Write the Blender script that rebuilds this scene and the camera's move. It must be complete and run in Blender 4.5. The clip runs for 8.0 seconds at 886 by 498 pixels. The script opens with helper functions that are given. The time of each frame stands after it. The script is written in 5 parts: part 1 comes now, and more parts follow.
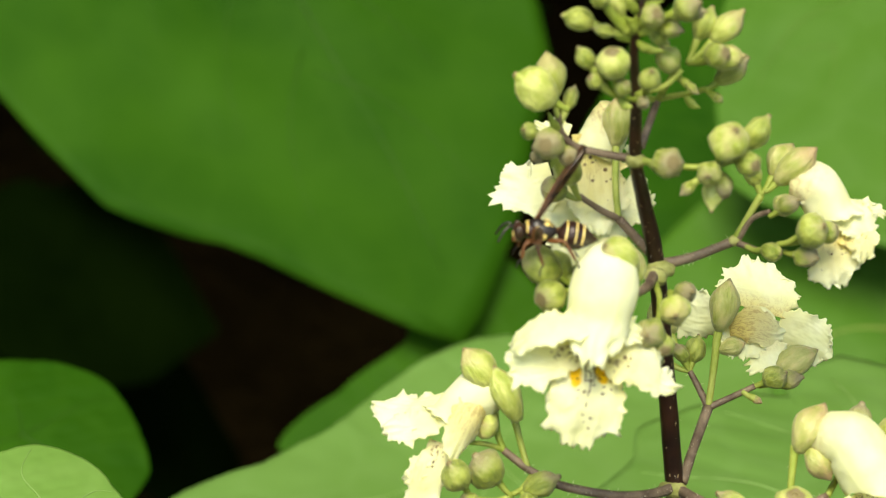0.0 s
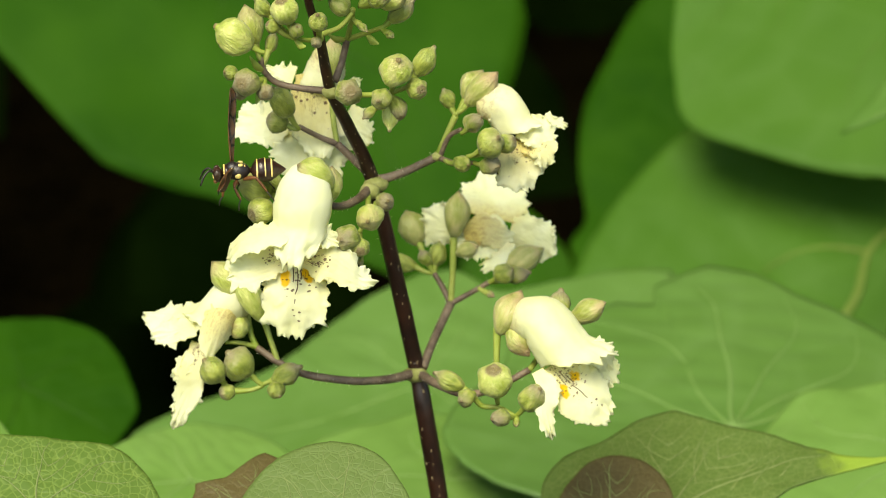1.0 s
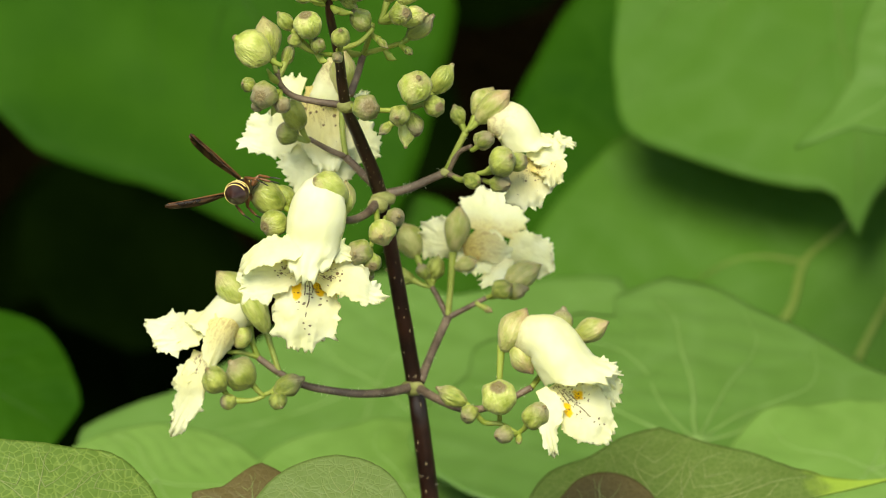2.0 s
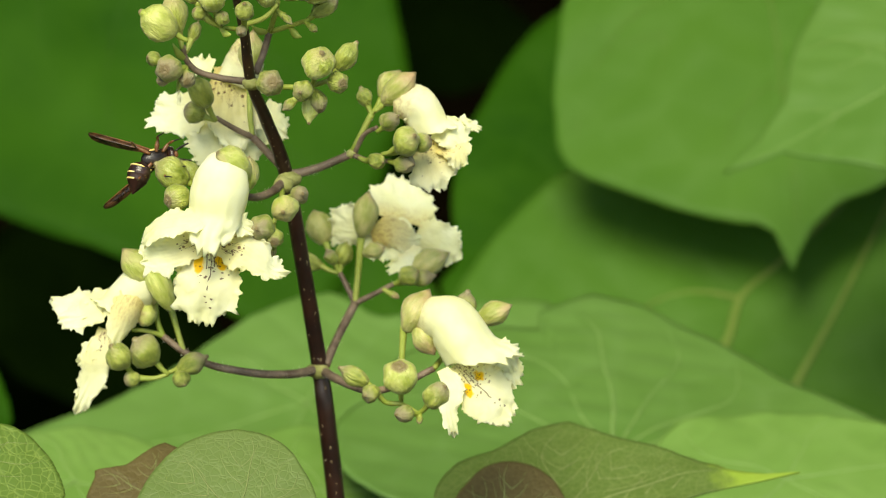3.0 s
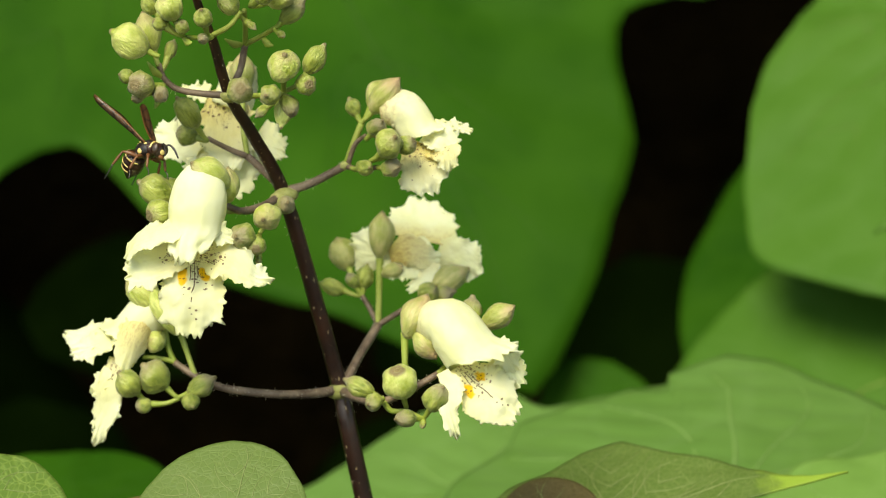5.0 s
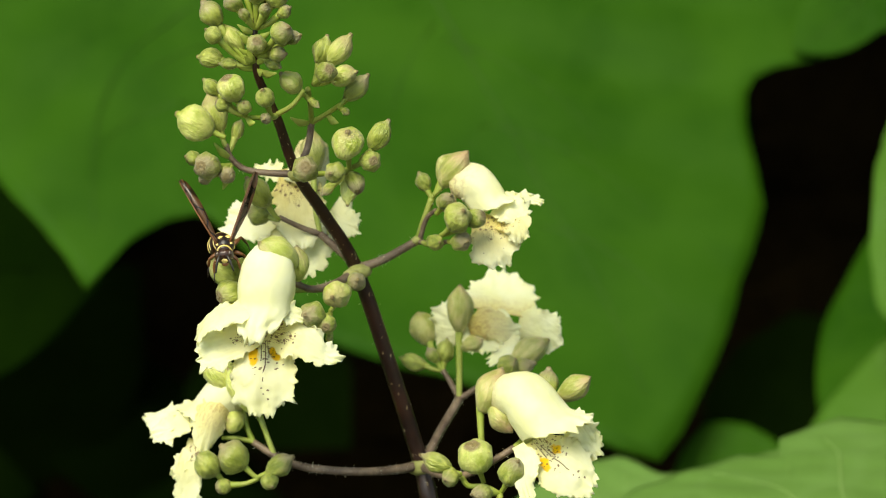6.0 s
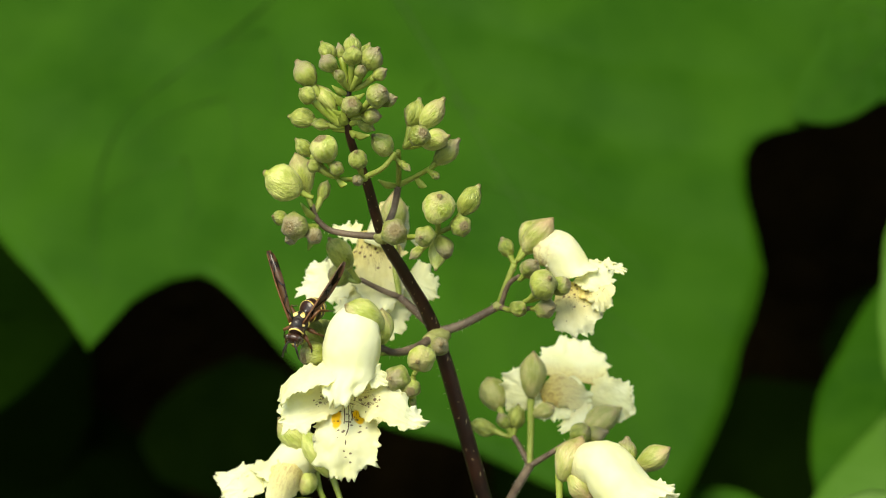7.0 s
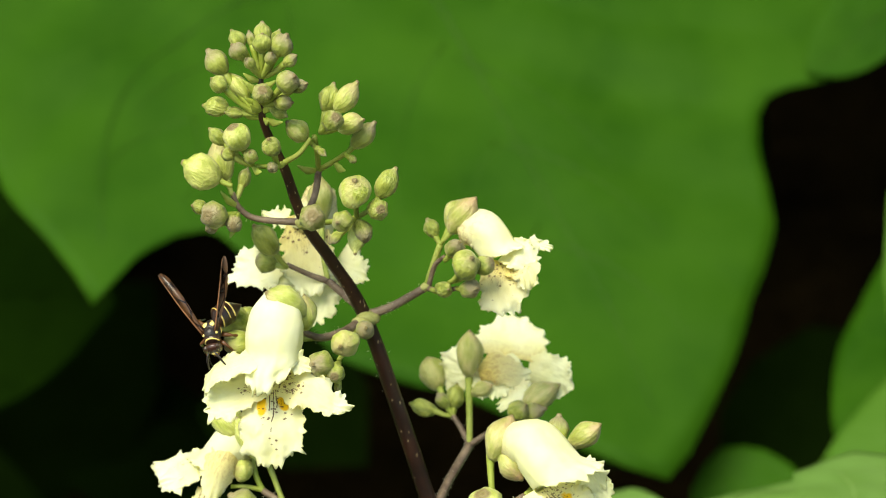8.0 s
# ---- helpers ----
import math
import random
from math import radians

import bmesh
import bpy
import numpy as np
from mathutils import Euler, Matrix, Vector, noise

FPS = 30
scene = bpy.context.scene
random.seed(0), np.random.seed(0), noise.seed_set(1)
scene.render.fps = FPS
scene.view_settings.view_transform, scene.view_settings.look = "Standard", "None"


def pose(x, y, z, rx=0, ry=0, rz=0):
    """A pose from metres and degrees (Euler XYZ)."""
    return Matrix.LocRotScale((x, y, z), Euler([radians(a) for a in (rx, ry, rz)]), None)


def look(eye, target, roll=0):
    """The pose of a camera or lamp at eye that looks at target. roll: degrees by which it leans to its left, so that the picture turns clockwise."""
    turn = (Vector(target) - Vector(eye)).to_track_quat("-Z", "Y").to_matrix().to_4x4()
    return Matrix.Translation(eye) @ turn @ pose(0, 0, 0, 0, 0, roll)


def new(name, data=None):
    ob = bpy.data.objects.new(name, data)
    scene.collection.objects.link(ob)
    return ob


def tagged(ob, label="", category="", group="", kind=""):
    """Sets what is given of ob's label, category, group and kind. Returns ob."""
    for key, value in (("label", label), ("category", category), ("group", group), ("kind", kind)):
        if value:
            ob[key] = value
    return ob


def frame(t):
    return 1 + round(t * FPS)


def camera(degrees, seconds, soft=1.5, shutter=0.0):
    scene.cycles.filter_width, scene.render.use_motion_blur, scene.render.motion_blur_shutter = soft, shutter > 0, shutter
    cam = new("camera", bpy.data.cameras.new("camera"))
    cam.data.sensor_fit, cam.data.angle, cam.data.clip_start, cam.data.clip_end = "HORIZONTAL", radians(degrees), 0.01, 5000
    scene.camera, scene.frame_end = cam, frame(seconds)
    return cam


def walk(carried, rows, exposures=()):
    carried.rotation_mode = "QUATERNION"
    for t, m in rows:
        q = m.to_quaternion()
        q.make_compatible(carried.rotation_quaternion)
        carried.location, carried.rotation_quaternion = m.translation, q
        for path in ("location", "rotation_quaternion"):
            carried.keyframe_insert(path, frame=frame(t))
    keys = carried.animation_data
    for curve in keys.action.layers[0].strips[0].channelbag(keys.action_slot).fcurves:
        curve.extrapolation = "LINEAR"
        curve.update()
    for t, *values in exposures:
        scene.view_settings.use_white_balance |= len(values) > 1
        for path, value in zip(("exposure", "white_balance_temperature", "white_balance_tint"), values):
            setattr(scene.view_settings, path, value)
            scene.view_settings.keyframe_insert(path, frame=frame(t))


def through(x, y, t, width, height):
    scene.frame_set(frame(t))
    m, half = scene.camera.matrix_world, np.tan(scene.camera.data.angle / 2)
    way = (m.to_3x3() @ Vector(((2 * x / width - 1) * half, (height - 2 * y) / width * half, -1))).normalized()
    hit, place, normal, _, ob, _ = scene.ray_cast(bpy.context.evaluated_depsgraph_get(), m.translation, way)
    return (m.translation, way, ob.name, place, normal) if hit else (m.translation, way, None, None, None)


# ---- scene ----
# the lens is small, so the far leaves are only a little out of focus
cam = camera(16.0, 8.0, soft=0.8)
cam.data.dof.use_dof = True
cam.data.dof.focus_distance = 0.435
cam.data.dof.aperture_fstop = 40.0
PATH = [
    (0, pose(-0.0735, -0.3678, 1.6276, 68.36, -4.94, -4.29)),
    (0.3, pose(-0.0722, -0.4053, 1.6677, 65.41, -6.31, -4.60)),
    (0.5, pose(-0.0408, -0.4239, 1.6751, 65.34, -3.01, -2.80)),
    (0.7, pose(-0.0042, -0.4314, 1.6642, 66.53, 0.01, -0.23)),
    (1, pose(-0.0001, -0.4378, 1.6475, 67.92, 0.26, -0.65)),
    (1.2, pose(-0.0211, -0.4390, 1.6384, 68.72, -1.64, -2.62)),
    (2.3, pose(-0.0234, -0.4359, 1.6557, 67.33, -2.34, -2.42)),
    (2.5, pose(-0.0183, -0.4411, 1.6446, 68.75, -2.41, -2.33)),
    (2.7, pose(-0.0202, -0.4418, 1.6391, 69.26, -3.30, -2.91)),
    (3, pose(-0.0115, -0.4460, 1.6384, 69.33, -3.12, -2.59)),
    (3.3, pose(0.0174, -0.4471, 1.6355, 69.60, -0.85, -0.42)),
    (3.5, pose(0.0267, -0.4487, 1.6319, 70.01, -0.00, -0.00)),
    (3.7, pose(0.0387, -0.4513, 1.6221, 71.20, 1.76, 0.85)),
    (4, pose(0.0520, -0.4536, 1.6082, 72.82, 2.47, 2.48)),
    (4.2, pose(0.0442, -0.4523, 1.6159, 71.98, 1.20, 2.06)),
    (5.3, pose(0.0662, -0.4532, 1.5947, 75.06, 4.33, 5.45)),
    (5.5, pose(0.0755, -0.4501, 1.5913, 75.78, 5.07, 6.75)),
    (5.7, pose(0.0815, -0.4480, 1.5915, 76.14, 5.39, 7.69)),
    (6, pose(0.0718, -0.4489, 1.6022, 75.25, 5.52, 6.81)),
    (6.2, pose(0.0656, -0.4487, 1.6011, 75.59, 6.04, 6.32)),
    (6.5, pose(0.0627, -0.4495, 1.5964, 76.55, 5.70, 6.79)),
    (6.7, pose(0.0522, -0.4492, 1.5972, 76.63, 5.43, 5.82)),
    (7, pose(0.0476, -0.4495, 1.6057, 76.10, 3.67, 5.72)),
    (7.2, pose(0.0538, -0.4448, 1.6094, 75.55, 4.28, 6.06)),
    (7.5, pose(0.0684, -0.4458, 1.6133, 75.20, 6.70, 6.90)),
    (7.7, pose(0.0719, -0.4455, 1.6120, 75.38, 6.17, 7.22)),
    (8, pose(0.0731, -0.4445, 1.6072, 75.37, 5.98, 7.02)),
]
walk(cam, PATH, [(0.0, 0.80, 7900, 0), (1.0, 0.64, 7900, 0), (3.0, 0.60, 7900, 0), (4.0, 0.63, 7900, 0), (6.5, 0.62, 7900, 0), (7.0, 0.66, 7900, 0), (7.5, 0.84, 7900, 0), (8.0, 0.86, 7900, 0)])

# ------------------------------------------------------------ light
world = bpy.data.worlds.new("sky")
scene.world = world
world.use_nodes = True
sky = world.node_tree.nodes.new("ShaderNodeTexSky")
sky.sky_type, sky.sun_disc = "NISHITA", False
sky.sun_elevation, sky.sun_rotation = radians(55), radians(199)
background = world.node_tree.nodes["Background"]
world.node_tree.links.new(sky.outputs[0], background.inputs[0])
background.inputs[1].default_value = 0.15
sun = new("sun", bpy.data.lights.new("sun", "SUN"))
sun.data.energy, sun.data.angle, sun.data.color = 3.4, radians(32), (1.0, 0.97, 0.90)
sun.matrix_world = look((-0.9, -2.6, 3.9), (0, 0, 0))

# The plant's frame: millimetres from the lower whorl of the flower stalk, x across, y away, z up along the stalk.
FRAME = pose(0, 0, 1.45, -20, 0, 0)


def mm(x, y, z):
    return Vector((x, y, z)) / 1000


# ------------------------------------------------------------ materials
def material(name, rough=0.5, spec=0.5):
    mat = bpy.data.materials.new(name)
    mat.use_nodes = True
    nt = mat.node_tree
    bsdf = nt.nodes["Principled BSDF"]
    bsdf.inputs["Roughness"].default_value = rough
    bsdf.inputs["Specular IOR Level"].default_value = spec
    return mat, nt, bsdf


def node(nt, kind, **values):
    n = nt.nodes.new(kind)
    for key, value in values.items():
        n.inputs[key.replace("_", " ")].default_value = value
    return n


def math_node(nt, op, a, b=0.0, clamp=False):
    n = nt.nodes.new("ShaderNodeMath")
    n.operation, n.use_clamp = op, clamp
    for i, v in enumerate((a, b)):
        if isinstance(v, (int, float)):
            n.inputs[i].default_value = v
        else:
            nt.links.new(v, n.inputs[i])
    return n.outputs[0]


def ramp(nt, value, stops):
    n = nt.nodes.new("ShaderNodeValToRGB")
    while len(n.color_ramp.elements) < len(stops):
        n.color_ramp.elements.new(0.5)
    for e, (at, colour) in zip(n.color_ramp.elements, stops):
        e.position, e.color = at, (*colour, 1)
    nt.links.new(value, n.inputs[0])
    return n.outputs[0]


def mix(nt, fac, a, b, blend="MIX"):
    n = nt.nodes.new("ShaderNodeMix")
    n.data_type, n.blend_type = "RGBA", blend
    for socket, v in ((n.inputs[0], fac), (n.inputs[6], a), (n.inputs[7], b)):
        if isinstance(v, tuple):
            socket.default_value = (*v, 1)
        elif isinstance(v, (int, float)):
            socket.default_value = v
        else:
            nt.links.new(v, socket)
    return n.outputs[2]


def object_coords(nt, scale=(1, 1, 1)):
    c = nt.nodes.new("ShaderNodeTexCoord")
    m = node(nt, "ShaderNodeMapping")
    m.inputs["Scale"].default_value = scale
    nt.links.new(c.outputs["Object"], m.inputs[0])
    return m.outputs[0]


def noise_tex(nt, vector, scale, detail=4.0, rough=0.55):
    n = node(nt, "ShaderNodeTexNoise", Scale=scale, Detail=detail, Roughness=rough)
    nt.links.new(vector, n.inputs["Vector"])
    return n.outputs["Fac"]


def bump(nt, bsdf, height, strength, distance):
    b = node(nt, "ShaderNodeBump", Strength=strength, Distance=distance)
    nt.links.new(height, b.inputs["Height"])
    nt.links.new(b.outputs[0], bsdf.inputs["Normal"])
    return b


def translucent(nt, bsdf, colour, share):
    """Lets light through a thin leaf or petal."""
    t = node(nt, "ShaderNodeBsdfTranslucent")
    if isinstance(colour, tuple):
        t.inputs[0].default_value = (*colour, 1)
    else:
        nt.links.new(colour, t.inputs[0])
    m = node(nt, "ShaderNodeMixShader", Fac=share)
    nt.links.new(bsdf.outputs[0], m.inputs[1])
    nt.links.new(t.outputs[0], m.inputs[2])
    nt.links.new(m.outputs[0], nt.nodes["Material Output"].inputs[0])


def leaf_material(name, dark, light, vein, net=260.0, net_share=0.35, rough=0.5, spec=0.25, relief=0.35, tip=None):
    mat, nt, bsdf = material(name, rough, spec)
    co = object_coords(nt)
    broad, fine = noise_tex(nt, co, 18, 3), noise_tex(nt, co, 420, 3)
    info = nt.nodes.new("ShaderNodeObjectInfo")
    tone = math_node(nt, "ADD", math_node(nt, "MULTIPLY", broad, 0.75), math_node(nt, "MULTIPLY", info.outputs["Random"], 0.2))
    base = ramp(nt, tone, [(0.34, dark), (0.66, light)])
    base = mix(nt, math_node(nt, "MULTIPLY", fine, 0.25), base, light)
    vor = node(nt, "ShaderNodeTexVoronoi", Scale=net)
    vor.feature = "DISTANCE_TO_EDGE"
    nt.links.new(co, vor.inputs["Vector"])
    line = ramp(nt, vor.outputs["Distance"], [(0.02, (1, 1, 1)), (0.11, (0, 0, 0))])
    coarse = node(nt, "ShaderNodeTexVoronoi", Scale=net * 0.33)
    coarse.feature = "DISTANCE_TO_EDGE"
    nt.links.new(co, coarse.inputs["Vector"])
    line2 = ramp(nt, coarse.outputs["Distance"], [(0.01, (1, 1, 1)), (0.06, (0, 0, 0))])
    both = mix(nt, 0.6, line, line2, "ADD")
    sep = nt.nodes.new("ShaderNodeSeparateColor")
    nt.links.new(both, sep.inputs[0])
    base = mix(nt, math_node(nt, "MULTIPLY", sep.outputs[0], net_share, True), base, vein)
    if tip:
        sx = nt.nodes.new("ShaderNodeSeparateXYZ")
        nt.links.new(co, sx.inputs[0])
        far = math_node(nt, "ADD", sx.outputs[0], math_node(nt, "MULTIPLY", math_node(nt, "SUBTRACT", fine, 0.5), 0.006))
        fade = ramp(nt, math_node(nt, "MULTIPLY", far, 25.0), [(0.60, (0, 0, 0)), (0.72, (1, 1, 1))])
        base = mix(nt, fade, base, tip)
    nt.links.new(base, bsdf.inputs["Base Color"])
    h = math_node(nt, "SUBTRACT", math_node(nt, "MULTIPLY", fine, 0.25), math_node(nt, "MULTIPLY", sep.outputs[0], 0.8))
    bump(nt, bsdf, h, relief, 0.0006)
    translucent(nt, bsdf, base, 0.25)
    return mat


def plain_material(name, a, b, scale, rough=0.5, spec=0.5, strength=0.2, distance=0.0003, through=0.0):
    mat, nt, bsdf = material(name, rough, spec)
    co = object_coords(nt)
    f = noise_tex(nt, co, scale, 5)
    g = noise_tex(nt, co, scale * 6, 3)
    base = ramp(nt, math_node(nt, "ADD", math_node(nt, "MULTIPLY", f, 0.75), math_node(nt, "MULTIPLY", g, 0.25)), [(0.35, a), (0.66, b)])
    nt.links.new(base, bsdf.inputs["Base Color"])
    bump(nt, bsdf, g, strength, distance)
    if through:
        translucent(nt, bsdf, base, through)
    return mat


def bud_material(name, base_a, base_b, top, start=0.55, blush=0.65):
    """Green at the foot of the bud, flushed towards its point, with pale down and flecks."""
    mat, nt, bsdf = material(name, 0.36, 0.5)
    co = nt.nodes.new("ShaderNodeTexCoord")
    sep = nt.nodes.new("ShaderNodeSeparateXYZ")
    nt.links.new(co.outputs["Generated"], sep.inputs[0])
    info = nt.nodes.new("ShaderNodeObjectInfo")
    shifted = nt.nodes.new("ShaderNodeVectorMath")
    shifted.operation = "ADD"
    nt.links.new(co.outputs["Generated"], shifted.inputs[0])
    nt.links.new(info.outputs["Location"], shifted.inputs[1])
    scaled = nt.nodes.new("ShaderNodeVectorMath")
    scaled.operation = "MULTIPLY_ADD"
    scaled.inputs[1].default_value = (1, 1, 0.6)
    nt.links.new(shifted.outputs[0], scaled.inputs[0])
    rnd = nt.nodes.new("ShaderNodeCombineXYZ")
    nt.links.new(math_node(nt, "MULTIPLY", info.outputs["Random"], 50.0), rnd.inputs[0])
    nt.links.new(rnd.outputs[0], scaled.inputs[2])
    mottle = noise_tex(nt, scaled.outputs[0], 3.2, 4, 0.55)
    fleck = noise_tex(nt, scaled.outputs[0], 26, 2)
    green = ramp(nt, mottle, [(0.32, base_a), (0.68, base_b)])
    reach = math_node(nt, "ADD", sep.outputs[2], math_node(nt, "MULTIPLY", math_node(nt, "SUBTRACT", mottle, 0.5), 0.9))
    reach = math_node(nt, "ADD", reach, math_node(nt, "MULTIPLY", math_node(nt, "SUBTRACT", info.outputs["Random"], 0.5), 0.5))
    flush = ramp(nt, reach, [(start, (0, 0, 0)), (1.15, (blush, blush, blush))])
    col = mix(nt, flush, green, top)
    dark = ramp(nt, fleck, [(0.62, (0, 0, 0)), (0.72, (1, 1, 1))])
    fl = nt.nodes.new("ShaderNodeSeparateColor")
    nt.links.new(dark, fl.inputs[0])
    col = mix(nt, math_node(nt, "MULTIPLY", fl.outputs[0], 0.3), col, top)
    nt.links.new(col, bsdf.inputs["Base Color"])
    bsdf.inputs["Subsurface Weight"].default_value = 0.1
    bsdf.inputs["Subsurface Radius"].default_value = (0.6, 0.8, 0.25)
    bsdf.inputs["Subsurface Scale"].default_value = 0.0012
    cap = ramp(nt, sep.outputs[2], [(0.93, (0, 0, 0)), (0.97, (1, 1, 1))])
    col2 = mix(nt, cap, col, (0.17, 0.13, 0.05))
    nt.links.new(col2, bsdf.inputs["Base Color"])
    wrinkle = node(nt, "ShaderNodeMapping")
    wrinkle.inputs["Scale"].default_value = (1, 1, 0.45)
    nt.links.new(scaled.outputs[0], wrinkle.inputs[0])
    lines = noise_tex(nt, wrinkle.outputs[0], 11, 4, 0.6)
    bump(nt, bsdf, math_node(nt, "ADD", math_node(nt, "MULTIPLY", mottle, 1.0), lines), 0.6, 0.0006)
    bsdf.inputs["Sheen Weight"].default_value = 0.1
    return mat


def petal_material(name, yellow=0.0, spots=0.0, guides=False, reach=0.55, mottle=0.0, least=0.0):
    """Cream petal with crinkles; spots and lines of the throat lie where the petal's own (across, along) coordinates say."""
    mat, nt, bsdf = material(name, 0.55, 0.2)
    uv = nt.nodes.new("ShaderNodeUVMap")
    sep = nt.nodes.new("ShaderNodeSeparateXYZ")
    nt.links.new(uv.outputs[0], sep.inputs[0])
    u, v = sep.outputs[0], sep.outputs[1]
    co = object_coords(nt)
    crinkle, broad = noise_tex(nt, co, 900, 4), noise_tex(nt, co, 160, 3)
    col = ramp(nt, broad, [(0.35, (0.875, 0.885, 0.56)), (0.7, (0.935, 0.945, 0.74))])
    root = ramp(nt, math_node(nt, "ADD", v, math_node(nt, "MULTIPLY", math_node(nt, "SUBTRACT", broad, 0.5), 0.5)), [(0.0, (1, 1, 1)), (reach, (least, least, least))])
    rs = nt.nodes.new("ShaderNodeSeparateColor")
    nt.links.new(root, rs.inputs[0])
    col = mix(nt, math_node(nt, "MULTIPLY", rs.outputs[0], yellow), col, (0.74, 0.60, 0.14))
    if guides:
        for side, along in ((0.30, 0.29), (0.68, 0.34)):
            d = math_node(nt, "POWER", math_node(nt, "DIVIDE", math_node(nt, "SUBTRACT", u, side), 0.10), 2.0)
            e = math_node(nt, "POWER", math_node(nt, "DIVIDE", math_node(nt, "SUBTRACT", v, along), 0.11), 2.0)
            blot = math_node(nt, "ADD", math_node(nt, "ADD", d, e), math_node(nt, "MULTIPLY", math_node(nt, "SUBTRACT", crinkle, 0.5), 4.0))
            soft = ramp(nt, math_node(nt, "MULTIPLY", blot, 0.5), [(0.30, (1, 1, 1)), (0.62, (0, 0, 0))])
            col = mix(nt, soft, col, (0.92, 0.58, 0.02))
        wob = math_node(nt, "MULTIPLY", math_node(nt, "SUBTRACT", broad, 0.5), 0.22)
        broken = math_node(nt, "GREATER_THAN", crinkle, 0.40)
        for at, start, end in ((0.50, 0.12, 0.66), (0.57, 0.1, 0.40), (0.44, 0.2, 0.36)):
            near = math_node(nt, "LESS_THAN", math_node(nt, "ABSOLUTE", math_node(nt, "SUBTRACT", math_node(nt, "ADD", u, wob), at)), 0.0075)
            span = math_node(nt, "MULTIPLY", math_node(nt, "LESS_THAN", v, end), math_node(nt, "GREATER_THAN", v, start))
            col = mix(nt, math_node(nt, "MULTIPLY", math_node(nt, "MULTIPLY", near, broken), span), col, (0.06, 0.016, 0.016))
    if spots:
        m = node(nt, "ShaderNodeMapping")
        m.inputs["Scale"].default_value = (1, 2.0, 1)
        nt.links.new(uv.outputs[0], m.inputs[0])
        vor = node(nt, "ShaderNodeTexVoronoi", Scale=9.0, Randomness=0.95)
        nt.links.new(m.outputs[0], vor.inputs["Vector"])
        if guides:
            vor.voronoi_dimensions = "2D"
        aside = math_node(nt, "MULTIPLY", math_node(nt, "ABSOLUTE", math_node(nt, "SUBTRACT", u, 0.41 if guides else 0.56)), 1.9 if guides else 0.7)
        size = math_node(nt, "MULTIPLY", math_node(nt, "SUBTRACT", reach - 0.16, math_node(nt, "ADD", v, aside)), 2.4 * spots)
        size = math_node(nt, "MINIMUM", size, 0.19 if guides else 0.34)
        size = math_node(nt, "MULTIPLY", size, ramp_value(nt, vor.outputs["Color"], 0.42))
        dot = math_node(nt, "LESS_THAN", vor.outputs["Distance"], size)
        col = mix(nt, math_node(nt, "MULTIPLY", dot, 0.88), col, (0.08, 0.02, 0.02))
        streak = node(nt, "ShaderNodeMapping")
        streak.inputs["Scale"].default_value = (15, 2.2, 1)
        nt.links.new(uv.outputs[0], streak.inputs[0])
        run = noise_tex(nt, streak.outputs[0], 1.6, 2)
        thin = math_node(nt, "LESS_THAN", math_node(nt, "ABSOLUTE", math_node(nt, "SUBTRACT", run, 0.53)), 0.016)
        root_part = math_node(nt, "LESS_THAN", math_node(nt, "ADD", v, aside), reach * 0.42)
        col = mix(nt, math_node(nt, "MULTIPLY", math_node(nt, "MULTIPLY", thin, root_part), min(1.0, spots + 0.2)), col, (0.12, 0.03, 0.02))
    if mottle:
        stretch = node(nt, "ShaderNodeMapping")
        stretch.inputs["Scale"].default_value = (7, 4, 1)
        nt.links.new(uv.outputs[0], stretch.inputs[0])
        web = node(nt, "ShaderNodeTexNoise", Scale=2.2, Detail=6.0, Roughness=0.75, Distortion=1.4)
        nt.links.new(stretch.outputs[0], web.inputs["Vector"])
        veins = ramp(nt, web.outputs["Fac"], [(0.50, (0, 0, 0)), (0.58, (1, 1, 1))])
        vs = nt.nodes.new("ShaderNodeSeparateColor")
        nt.links.new(veins, vs.inputs[0])
        col = mix(nt, math_node(nt, "MULTIPLY", math_node(nt, "MULTIPLY", vs.outputs[0], rs.outputs[0]), mottle), col, (0.30, 0.14, 0.045))
    nt.links.new(col, bsdf.inputs["Base Color"])
    folds = noise_tex(nt, co, 380, 2)
    bump(nt, bsdf, math_node(nt, "ADD", math_node(nt, "ADD", math_node(nt, "MULTIPLY", crinkle, 0.4), broad), folds), 0.25, 0.0008)
    translucent(nt, bsdf, mix(nt, 0.28, col, (0.95, 0.91, 0.48)), 0.46)
    return mat


def ramp_value(nt, colour, low):
    """A random share per spot: some of them stay away."""
    s = nt.nodes.new("ShaderNodeSeparateColor")
    nt.links.new(colour, s.inputs[0])
    return math_node(nt, "GREATER_THAN", s.outputs[0], low)


